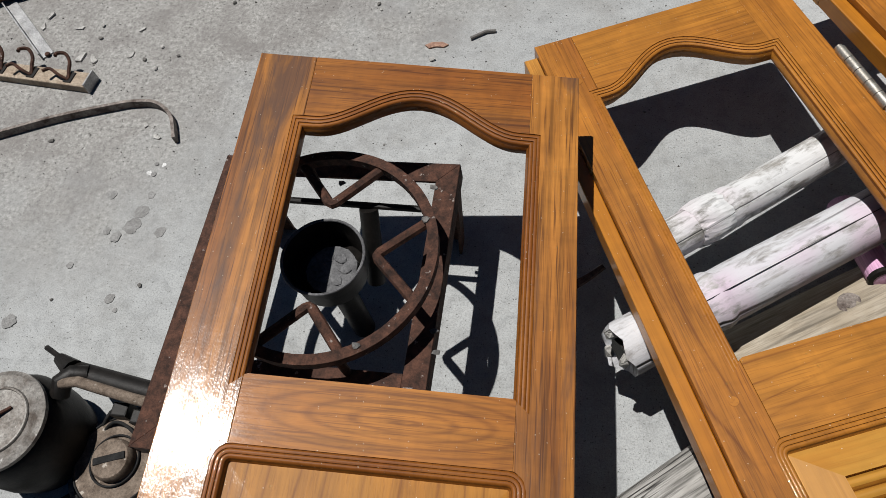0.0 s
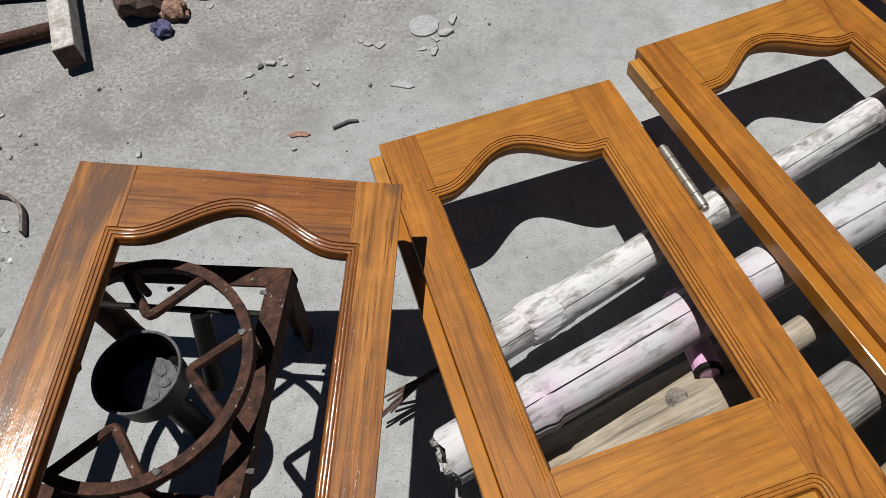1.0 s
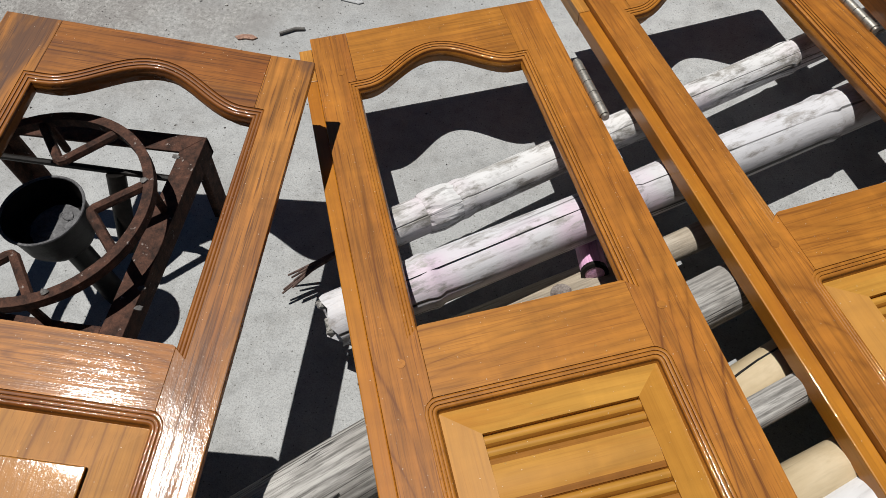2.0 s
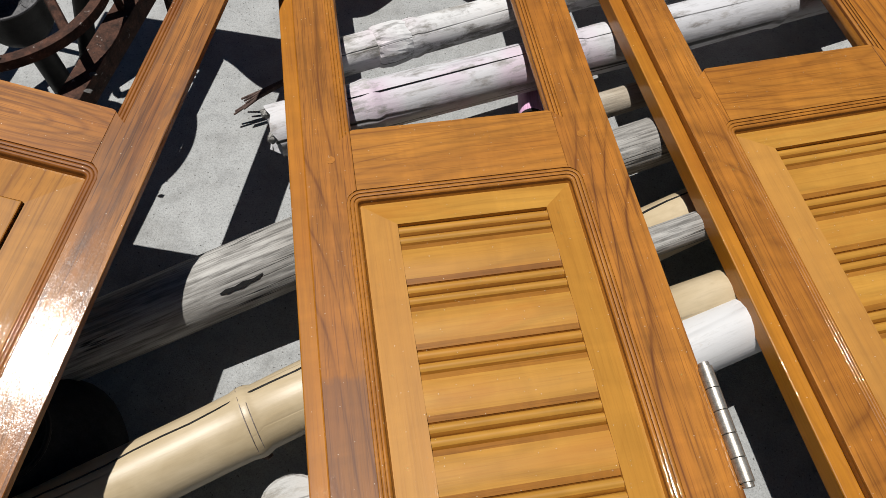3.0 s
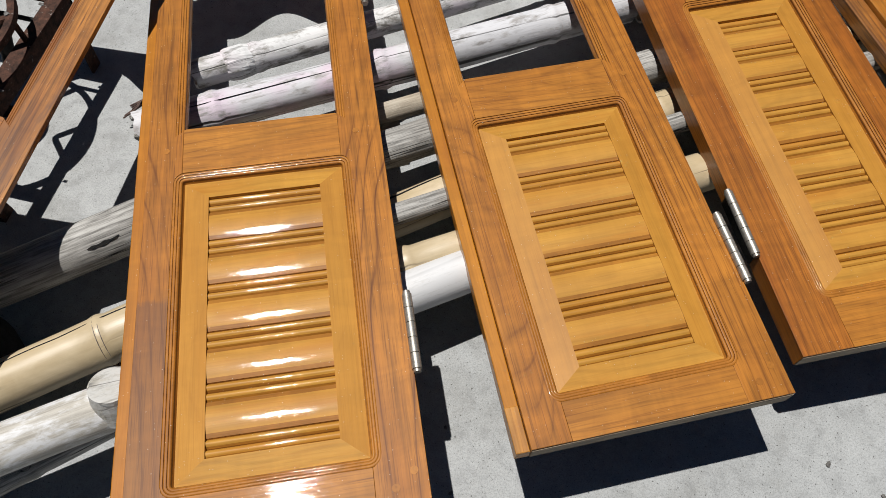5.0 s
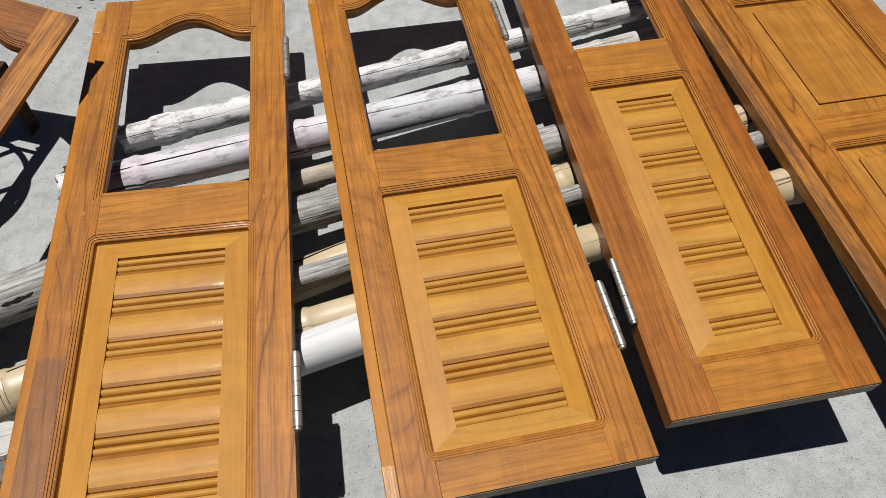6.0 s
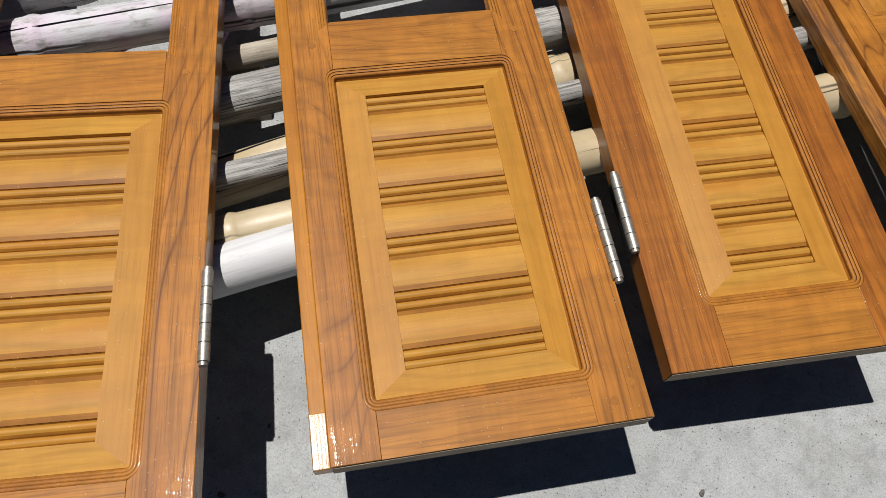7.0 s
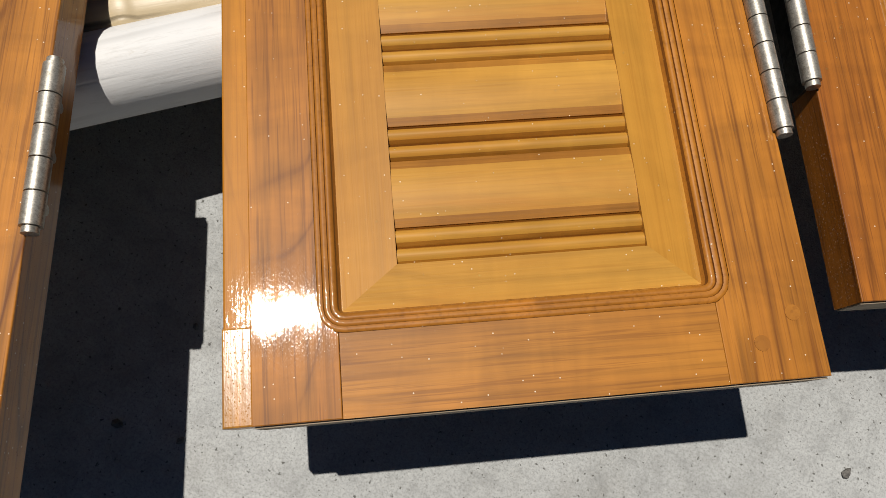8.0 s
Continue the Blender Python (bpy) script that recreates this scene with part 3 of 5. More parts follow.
def stile_outline(edge, x_in, x_joint, d, y_head, r=0.017):
    """A stile's outline: straight outside, and inside widened to the joint wherever a rail meets it, round the moulding's corners."""
    way = 1 if x_joint > x_in else -1
    reach = abs(x_joint - x_in)
    arc = [reach * (1 - k / 5) for k in range(6)]

    def rise(t):
        return r - math.sqrt(max(0.0, r * r - (r - t) ** 2))

    pts = [(edge, d["Bt"]), (x_joint, d["Bt"])]
    pts += [(x_in + way * t, d["pb"] + rise(t)) for t in arc]
    pts += [(x_in + way * t, d["pt"] - rise(t)) for t in arc[::-1]]
    pts += [(x_joint, d["ob"] - max(0.0, MOULD_RUN - reach)), (x_in, d["ob"] - MOULD_RUN)]
    pts += [(x_in, y_head), (x_joint, y_head), (x_joint, d["T"]), (edge, d["T"])]
    return pts if way > 0 else pts[::-1]


def frame_members(leaf, d, mats, lip, y_head, undercut=False):
    """Stiles with their rail joints, and the rebated lip."""
    stile = mats[0]
    xi0, xi1 = d["ol"] - MOULD_RUN, d["orr"] + MOULD_RUN
    left, right = d["L"], d["R"]
    part("stile", prism(stile_outline(left, xi0, xi0 + JOINT, d, y_head), -THICK, 0, 0.0007), stile, leaf)
    part("stile", prism(stile_outline(right, xi1, xi1 - JOINT, d, y_head), -0.010 if undercut else -THICK, 0, 0.0007), mats[2] if len(mats) > 2 else stile, leaf)
    if undercut:
        part("stile_tongue", block(xi1, right - 0.022, d["Bt"] + 0.001, d["T"] - 0.001, -THICK, -0.0102, 0.001), stile, leaf)
    if lip:
        part("rebate_lip", block(left - 0.019, left - 0.0004, d["Bt"] + 0.001, d["T"] - 0.012, -THICK, -0.010, 0.0015), LIP, leaf, "lighter orange rebated edge strip")
        part("rebate_patch", block(left - 0.0195, left - 0.0006, d["Bt"] + 0.0005, d["Bt"] + 0.062, -THICK - 0.0004, -0.0088, 0.0012), BARE, leaf, "pale unvarnished filler at the edge")
        part("rebate_patch", block(left - 0.0195, left - 0.0006, d["T"] - 0.085, d["T"] - 0.013, -THICK - 0.0004, -0.0088, 0.0012), BARE, leaf, "pale unvarnished filler at the edge")
    return xi0, xi1


def columns(xs, lows, highs, z0, z1):
    """A flat board between a lower and an upper line, both given at xs."""
    bm = bmesh.new()
    grid = [[[bm.verts.new((x, y, z)) for x, y in zip(xs, ys)] for ys in (lows, highs)] for z in (z0, z1)]
    n = len(xs)
    for k in range(n - 1):
        bm.faces.new((grid[1][0][k], grid[1][0][k + 1], grid[1][1][k + 1], grid[1][1][k]))
        bm.faces.new((grid[0][0][k], grid[0][1][k], grid[0][1][k + 1], grid[0][0][k + 1]))
        for e in (0, 1):
            bm.faces.new((grid[0][e][k], grid[0][e][k + 1], grid[1][e][k + 1], grid[1][e][k]))
    for k in (0, n - 1):
        bm.faces.new((grid[0][0][k], grid[0][1][k], grid[1][1][k], grid[1][0][k]))
    return bm


def head_rail(leaf, outer, xi0, xi1, top, y_side, mat):
    """The top rail, scalloped below along the moulding's outer line."""
    line = sorted(p for p in outer if p[1] > y_side and xi0 + JOINT + 0.001 < p[0] < xi1 - JOINT - 0.001)
    xs = [xi0 + JOINT + 0.0003, *(p[0] for p in line), xi1 - JOINT - 0.0003]
    lows = [line[0][1], *(p[1] for p in line), line[-1][1]]
    part("top_rail", columns(xs, lows, [top] * len(xs), -THICK, -0.0002), mat, leaf)


def cut_rail(leaf, name, x0, x1, y0, y1, mat, below=False, above=False, r=0.017, notch=0.0, joint=0.0):
    """A rail whose edge towards a panel follows the panel's rounded corners."""
    near = joint + 0.0003
    steps = [near, *(r * (1 - math.cos(math.pi / 2 * k / 6)) for k in range(7)), max(notch, r)]
    xs = sorted({x for d in steps if d >= near for x in (x0 + d, x1 - d)})

    def dip(x):
        d = min(x - x0, x1 - x)
        return r - math.sqrt(max(0.0, r * r - (r - d) ** 2)) if d < r else 0.0

    lows = [y0 - (dip(x) if below else 0) for x in xs]
    highs = [y1 + (dip(x) if above else 0) - max(0.0, notch - min(x - x0, x1 - x)) for x in xs]
    part(name, columns(xs, lows, highs, -THICK, -0.0003), mat, leaf)


def louvre_panel(leaf, d, groups, mat):
    """A raised panel: a mitred sloping border round a sunk field of moulded louvre blades."""
    x0, x1, y0, y1 = d["sl"], d["sr"], d["sb"], d["st"]
    a0, a1, b0, b1 = d["pl"] + MOULD_RUN, d["pr"] - MOULD_RUN, d["pb"] + MOULD_RUN, d["pt"] - MOULD_RUN
    rim, peak = -0.0106, -0.0042
    corner = [((a0, b0), (a1, b0), (x1, y0), (x0, y0)), ((a1, b0), (a1, b1), (x1, y1), (x1, y0)), ((a1, b1), (a0, b1), (x0, y1), (x1, y1)), ((a0, b1), (a0, b0), (x0, y0), (x0, y1))]
    for k, quad in enumerate(corner):
        bm = bmesh.new()
        hi = [bm.verts.new((x, y, rim if n < 2 else peak)) for n, (x, y) in enumerate(quad)]
        lo = [bm.verts.new((x, y, -0.022)) for x, y in quad]
        bm.faces.new(hi)
        bm.faces.new(lo[::-1])
        for n in range(4):
            bm.faces.new((lo[n], lo[(n + 1) % 4], hi[(n + 1) % 4], hi[n]))
        part("panel_border", bm, FIELD if k % 2 == 0 else FIELD_LONG, leaf)
    part("panel_back", block(a0, a1, b0, b1, -THICK + 0.006, -0.0222, 0), RAW, leaf)
    ridge = 0.0128
    pitch = (y1 - y0 - 2 * ridge) / (groups - 1)
    tops = [y1 - k * pitch for k in range(groups)]
    for g, top in enumerate(tops):
        y = top
        for k in range(2):
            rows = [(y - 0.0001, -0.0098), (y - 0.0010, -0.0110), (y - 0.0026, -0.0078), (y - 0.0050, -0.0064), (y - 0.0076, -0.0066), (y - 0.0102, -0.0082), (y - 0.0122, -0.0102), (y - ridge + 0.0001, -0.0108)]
            # strip 0 is coloured for stain and step shadow, strips 5 and 6 for shading too
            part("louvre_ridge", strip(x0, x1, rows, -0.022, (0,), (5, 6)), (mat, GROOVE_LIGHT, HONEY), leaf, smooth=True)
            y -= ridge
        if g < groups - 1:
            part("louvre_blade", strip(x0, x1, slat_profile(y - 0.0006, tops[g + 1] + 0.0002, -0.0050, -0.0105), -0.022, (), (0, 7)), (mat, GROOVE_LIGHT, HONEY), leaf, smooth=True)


def shutter(m, d, groups, label, mats=(STILE, RAIL), hinges=(), lip=True, hinge_side=1, rise=0.055):
    leaf = empty_thing("shutter_leaf", m)
    tagged(leaf, label, "window shutter", "varnished shutter leaves")
    loop = arch_loop(d["ol"], d["orr"], d["ob"], d["ot"], rise)
    outer = opening_moulding(leaf, loop, MOULD)
    xi0, xi1 = frame_members(leaf, d, mats, lip, max(p[1] for p in outer if abs(p[0] - (d["ol"] - MOULD_RUN)) < 0.004))
    head_rail(leaf, outer, xi0, xi1, d["T"], d["ot"], mats[1])
    cut_rail(leaf, "middle_rail", xi0, xi1, d["pt"], d["ob"], mats[1], below=True, notch=MOULD_RUN, joint=JOINT)
    cut_rail(leaf, "bottom_rail", xi0, xi1, d["Bt"], d["pb"], mats[1], above=True, joint=JOINT)
    panel_moulding(leaf, xi0, xi1, d["pb"], d["pt"], MOULD)
    louvre_panel(leaf, d, groups, FIELD)
    part("raw_end", block(d["L"] + 0.001, d["R"] - 0.001, d["Bt"] - 0.0012, d["Bt"] - 0.0002, -THICK + 0.001, -0.004, 0), RAW, leaf, "unvarnished sawn end")
    for x, y in hinges:
        add_hinge(leaf, x, y, 0.0, hinge_side)
    for x, y in ((xi0 - 0.006, d["T"] - 0.088), (xi0 - 0.012, d["pt"] + 0.045), (xi1 + 0.014, d["pt"] + 0.045), (xi1 + 0.012, d["Bt"] + 0.024), (xi1 + 0.036, d["Bt"] + 0.042)):
        part("dowel", tube([(x, y, -0.01), (x, y, 0.0004)], 0.0052, 14), MOULD, leaf)
    return leaf


LEAF = dict(L=-0.1746, R=0.1872, T=0.5696, Bt=-0.5694, ol=-0.1185, orr=0.1195, ob=0.0505, ot=0.4449, pl=-0.1335, pr=0.1345, pt=-0.0355, pb=-0.5174, sl=-0.0811, sr=0.0849, st=-0.0835, sb=-0.4749)
TALL = dict(L=-0.1741, R=0.1574, T=0.8970, Bt=-0.3630, ol=-0.0974, orr=0.0899, ob=0.4042, ot=0.7666, pl=-0.1131, pr=0.1056, pt=0.3109, pb=-0.2876, sl=-0.0589, sr=0.0523, st=0.2565, sb=-0.2453)
FIRST = dict(LEAF, L=-0.1935, R=0.1887, T=0.4915, Bt=-0.60, ol=-0.1236, orr=0.1319, ob=0.0985, ot=0.3895, pl=-0.1386, pr=0.1469, pt=0.0331, pb=-0.545, sl=-0.085, sr=0.094, st=-0.015, sb=-0.50)

shutter(door_pose(0.6348, 0.6584, 0.1864, 22.1054, -0.0023, -0.0666), LEAF, 6, "freshly varnished teak shutter leaf lying on poles, hinges attached", mats=(STAINED, RAIL, STILE), hinges=((0.1872, 0.354), (0.1872, -0.347)))
shutter(door_pose(1.0405, 0.8856, 0.1699, 25.4721, -0.0042, -0.0418), LEAF, 6, "orange-brown varnished teak shutter leaf lying flat on bamboo poles", hinges=((0.1872, 0.354), (0.1872, -0.347)))
shutter(door_pose(1.4816, 0.9149, 0.1729, 24.2288, 0.0297, -0.0230), TALL, 8, "taller narrow varnished teak shutter leaf with a knotty stile", mats=(RED_STILE, RAIL), hinges=((-0.1741, -0.147),), lip=False, hinge_side=-1)


def dark_leaf():
    """The darker leaf over the iron stand, with plain raised panels."""
    d = FIRST
    leaf = empty_thing("shutter_leaf", door_pose(0.1582, 0.4684, 0.2739, 2.4193, -0.1395, 0.0152))
    tagged(leaf, "dark-streaked wet varnished teak shutter leaf propped on an iron stand", "window shutter", "varnished shutter leaves")
    loop = arch_loop(d["ol"], d["orr"], d["ob"], d["ot"], 0.05)
    outer = opening_moulding(leaf, loop, DARK_MOULD)
    xi0, xi1 = frame_members(leaf, d, (DARK_STILE, DARK_RAIL), False, undercut=True, y_head=max(p[1] for p in outer if abs(p[0] - (d["ol"] - MOULD_RUN)) < 0.004))
    head_rail(leaf, outer, xi0, xi1, d["T"], d["ot"], DARK_RAIL)
    cut_rail(leaf, "middle_rail", xi0, xi1, d["pt"], d["ob"], DARK_EYE, below=True, notch=MOULD_RUN, joint=JOINT)
    cut_rail(leaf, "bottom_rail", xi0, xi1, d["Bt"], d["pb"], DARK_RAIL, above=True, joint=JOINT)
    panel_moulding(leaf, xi0, xi1, d["pb"], d["pt"], DARK_MOULD)
    raised_panel(leaf, xi0, xi1, d["pb"], d["pt"], 0.042, FIELD_STREAKED)
    return leaf


def raised_panel(leaf, x0, x1, y0, y1, margin, mat=FIELD_LONG):
    """A fielded panel: sloping border, a small step and a flat raised middle."""
    a0, a1, b0, b1 = x0 + MOULD_RUN, x1 - MOULD_RUN, y0 + MOULD_RUN, y1 - MOULD_RUN
    part("panel_border", sweep(rect(a0, a1, b0, b1), [(0.0, -0.0106), (margin, -0.0072), (margin, -0.0036)]), mat, leaf)
    part("panel_field", block(a0 + margin, a1 - margin, b0 + margin, b1 - margin, -0.0220, -0.0032, 0.0012), mat, leaf)
    part("panel_back", block(a0, a1, b0, b1, -THICK + 0.006, -0.0222, 0), RAW, leaf)


dark_leaf()


def panelled_door():
    """The wide leaf with plain fielded panels and a rebated edge."""
    at = Vector((1.6133, 1.1687))
    leaf = empty_thing("door_leaf", door_pose(at.x, at.y, 0.1503, 25.5, -0.0013, -0.0756))
    tagged(leaf, "broad varnished teak door leaf with plain fielded panels on poles", "door")
    part("stile", block(0.036, 0.084, -0.60, 0.80, -THICK, 0, 0.0018), STILE, leaf)
    part("rebate_lip", block(0.0, 0.0352, -0.60, 0.80, -THICK, -0.009, 0.0018), DARK_STILE, leaf, "darker rebated edge strip with a knot")
    part("stile", block(0.337, 0.415, -0.60, 0.80, -THICK, 0, 0.0018), STILE, leaf)
    for y0, y1 in ((-0.60, -0.53), (-0.08, -0.02), (0.36, 0.42), (0.73, 0.80)):
        cut_rail(leaf, "rail", 0.084, 0.337, y0, y1, RAIL, below=y0 > -0.5, above=y1 < 0.75)
    for y0, y1 in ((-0.53, -0.08), (-0.02, 0.36), (0.42, 0.73)):
        panel_moulding(leaf, 0.084, 0.337, y0, y1, MOULD)
        raised_panel(leaf, 0.084, 0.337, y0, y1, 0.029, FIELD_STREAKED)


panelled_door()


# ---- poles ----
def pole(label, p0, p1, r0, r1, mat, spacing=0.26, bend=0.0, knots=(), seed=1, hollow=True, name="bamboo_pole", ragged=0.0):
    """A pole from p0 to p1: nodes stand out as rings, the ends are cut and hollow or solid."""
    a, b = Vector(p0), Vector(p1)
    way = b - a
    length = way.length
    turn = way.to_track_quat("X", "Z").to_matrix().to_4x4()
    m = Matrix.Translation(a) @ turn
    rng = random.Random(seed)
    nodes, x = [], rng.uniform(0.06, spacing)
    while spacing and x < length:
        nodes.append(x)
        x += spacing * rng.uniform(0.8, 1.2)
    nodes = [k * length for k in knots] or nodes
    stations = sorted({0.0, length, *(length * k / 40 for k in range(41)), *(min(max(n + o, 0), length) for n in nodes for o in (-0.012, -0.006, -0.002, 0.002, 0.006, 0.012))})
    seg = 20
    lumps = [(rng.uniform(0, 6.28), rng.uniform(0.6, 1.6)) for _ in range(3)]
    bm = bmesh.new()
    rings = []
    for s in stations:
        r = r0 + (r1 - r0) * s / length
        for n in nodes:
            gap = abs(s - n)
            r *= 1 + 0.075 * math.exp(-((gap / 0.010) ** 2)) - 0.03 * math.exp(-(((s - n - 0.013) / 0.005) ** 2))
        sag = bend * math.sin(math.pi * s / length)
        ring = []
        for k in range(seg):
            ang = 2 * math.pi * k / seg
            rough = 1 + sum(0.018 * math.sin(ang * (j + 1) + ph + s * f * 9) for j, (ph, f) in enumerate(lumps))
            torn = ragged * (math.sin(2 * ang + 1) + 0.6 * math.sin(5 * ang) + rng.uniform(-0.4, 0.4)) if s in (0.0, length) else 0.0
            ring.append(bm.verts.new((s + torn, sag + r * rough * math.cos(ang), r * rough * math.sin(ang))))
        rings.append(ring)
    for p, q in zip(rings, rings[1:]):
        for k in range(seg):
            bm.faces.new((p[k], p[(k + 1) % seg], q[(k + 1) % seg], q[k]))
    for ring, inward in ((rings[0], 1), (rings[-1], -1)):
        centre = sum((v.co for v in ring), Vector()) / seg
        if hollow:
            lipr = [bm.verts.new(centre + (v.co - centre) * 0.74) for v in ring]
            deep = [bm.verts.new(v.co + Vector((0.03 * inward, 0, 0))) for v in lipr]
            for k in range(seg):
                bm.faces.new((ring[k], ring[(k + 1) % seg], lipr[(k + 1) % seg], lipr[k]))
                bm.faces.new((lipr[k], lipr[(k + 1) % seg], deep[(k + 1) % seg], deep[k]))
            bm.faces.new(deep)
        else:
            tip = bm.verts.new(centre + Vector(((0.02 if ragged else -0.004) * inward, 0, 0)))
            for k in range(seg):
                bm.faces.new((ring[k], ring[(k + 1) % seg], tip))
    ob = part(name, bm, mat, smooth=True)
    ob.matrix_world = m
    tagged(ob, label, "pole", "poles under the shutters")
    return ob


def run(p, q, s0, s1):
    """Two points on the line through p and q, at parts s0 and s1 of the way."""
    p, q = Vector(p), Vector(q)
    return p + (q - p) * s0, p + (q - p) * s1


daubed_pole = pole("thin white-daubed bamboo pole on the stack, with a knotted end", (0.428, 0.822, 0.106), (1.420, 1.583, 0.052), 0.026, 0.025, SCRUFFY, 0.30, seed=3, ragged=0.003)
painted_pole = pole("thick pole with chipped white and pink paint", (0.390, 0.684, 0.1082), (1.169, 1.224, 0.071), 0.034, 0.036, PINK, 0.36, seed=4, hollow=False, ragged=0.005, name="painted_pole")
pink_stick = pole("pinkish painted stick under a thicker pole", (0.689, 0.957, 0.022), (0.712, 0.826, 0.059), 0.018, 0.018, PINK_BRIGHT, 0, seed=5, name="painted_stick", hollow=False)
pole("slim brown weathered pole in the shade", (0.753, 0.831, 0.076), (0.906, 0.938, 0.071), 0.019, 0.019, LOGWOOD, 0.3, seed=6)
pole("grey bamboo pole, weathered and dry", (0.600, 0.604, 0.111), (1.501, 1.264, 0.068), 0.033, 0.034, GREY, 0.4, seed=7)
split_bamboo = pole("split tan bamboo pole with a long drying crack", (0.243, 0.116, 0.093), (1.699, 1.311, 0.070), 0.038, 0.034, TAN, 0.3, bend=0.022, knots=(0.172, 0.35, 0.52, 0.70, 0.88), seed=8)
pole("rough dark-grey stick with flaking bark", (0.640, 0.462, 0.141), (1.745, 1.249, 0.095), 0.017, 0.019, GREY, 0, seed=9, hollow=False, name="wooden_stick")
pole("tan bamboo pole with a pale node", (0.720, 0.423, 0.125), (1.771, 1.128, 0.090), 0.029, 0.037, TAN, 0.33, seed=10)
white_pole = pole("whitewashed pole with a sawn-off branch stub", (0.302, 0.031, 0.154), (1.120, 0.654, 0.117), 0.034, 0.034, WHITE, 0, seed=11, hollow=False, name="whitewashed_pole")
old_log = pole("grey weathered log with a ragged crack", (0.220, 0.332, 0.080), (0.639, 0.669, 0.105), 0.038, 0.044, GREY, 0, seed=12, hollow=False, name="driftwood_log")
pole("thin dusty bamboo lying beside a whitewashed pole", (0.225, -0.094, 0.098), (0.690, 0.345, 0.098), 0.021, 0.020, GREY, 0.22, seed=13)
pole("pale dusty bamboo pole beneath the taller shutter", (1.204, 1.330, 0.032), (1.660, 1.638, 0.033), 0.030, 0.032, PALE, 0.4, seed=14)
pole("pale slim bamboo pole beneath the taller shutter", (1.204, 1.259, 0.019), (1.603, 1.536, 0.019), 0.018, 0.018, PALE, 0.3, seed=15)

stub = tube([(0.575, 0.236, 0.140), (0.574, 0.248, 0.176), (0.5735, 0.252, 0.187), (0.5735, 0.2525, 0.1885)], [0.036, 0.031, 0.0295, 0.026], 24)
stub.transform(white_pole.matrix_basis.inverted())
part("branch_stub", stub, PALE, white_pole, "sawn-off grey branch stub")
slit = prism([(0.0, 0.0), (0.008, 0.004), (0.018, 0.002), (0.028, 0.0055), (0.04, 0.003), (0.052, 0.006), (0.046, -0.001), (0.034, -0.002), (0.026, -0.006), (0.015, -0.003), (0.009, -0.005)], -0.003, 0.0009)
slit.transform(Matrix.Diagonal((1.0, 0.55, 1.0, 1.0)))
slit.transform(Matrix.Rotation(radians(42), 4, "X") @ Matrix.Translation((0.225, 0.0, 0.0412)))
part("crack_hollow", slit, WIRE, old_log, "dark ragged hollow in the wood")
split_log = pole("pale brown half-buried log with a knot, under the poles", (0.505, 0.682, -0.012), (0.800, 0.852, -0.006), 0.060, 0.066, LOGWOOD, 0, seed=21, hollow=False, name="split_log")
knot = lathe([(0.0, 0.0006), (0.004, 0.0016), (0.008, 0.0004), (0.012, 0.0014), (0.016, 0.0)], 16)
knot.transform(Matrix.Translation((0.20, 0.012, 0.0625)))
part("knot", knot, STRAP, split_log, "dark ring of a knot")
# the open crack that runs along the split bamboo
length = (Vector((1.699, 1.311, 0.070)) - Vector((0.243, 0.116, 0.093))).length
crack = []
for k in range(40):
    s = length * (0.02 + 0.60 * k / 39)
    r = 0.0382 - 0.004 * s / length
    lean = radians(62 + 5 * math.sin(k * 0.35) + 2 * math.sin(k * 1.7))
    crack.append((s, 0.022 * math.sin(math.pi * s / length) + r * math.cos(lean), r * math.sin(lean)))
part("drying_crack", tube(crack, [0.0003 + 0.0014 * math.sin(math.pi * min(1.0, (k + 2) / 41)) for k in range(40)], 6), WIRE, split_bamboo, "long dark drying crack")
joint_x, sag = 0.172 * length, 0.022 * math.sin(math.pi * 0.172)
for off, r in ((-0.0030, 0.0400), (0.0040, 0.0394)):
    hoop = tube([(joint_x + off, sag + r * math.cos(k * math.pi / 16), r * math.sin(k * math.pi / 16)) for k in range(32)], 0.0005, 6, True)
    part("node_ring", hoop, STRAP, split_bamboo, "dark ring at the bamboo joint", True)
bud = chip(0.007, 88, 0.6)
bud.transform(Matrix.Translation((joint_x, sag - 0.034, -0.020)) @ Matrix.Rotation(radians(120), 4, "X"))
part("bud", bud, RAG, split_bamboo, "dark bud at the joint")
# a long drying split along the top of the painted pole
gape = prism([(0.04, -0.0003), (0.16, -0.0016), (0.30, -0.0012), (0.46, -0.0003), (0.30, 0.0013), (0.15, 0.0012)], -0.004, 0.0011)
gape.transform(Matrix.Diagonal((1.0, 0.26, 1.0, 1.0)))
gape.transform(Matrix.Rotation(radians(8), 4, "X") @ Matrix.Translation((0.0, 0.0, 0.0338)))
part("drying_split", gape, WIRE, painted_pole, "long black drying split")
soot = lathe([(0.0185, -0.006), (0.0188, 0.0), (0.014, 0.002), (0.010, -0.002), (0.0, -0.002)], 20)
soot.transform(Matrix.Translation(((Vector((0.712, 0.826, 0.059)) - Vector((0.689, 0.957, 0.022))).length, 0, 0)) @ Matrix.Rotation(radians(90), 4, "Y"))
part("sooty_end", soot, SOOT, pink_stick, "sooty black burnt end")
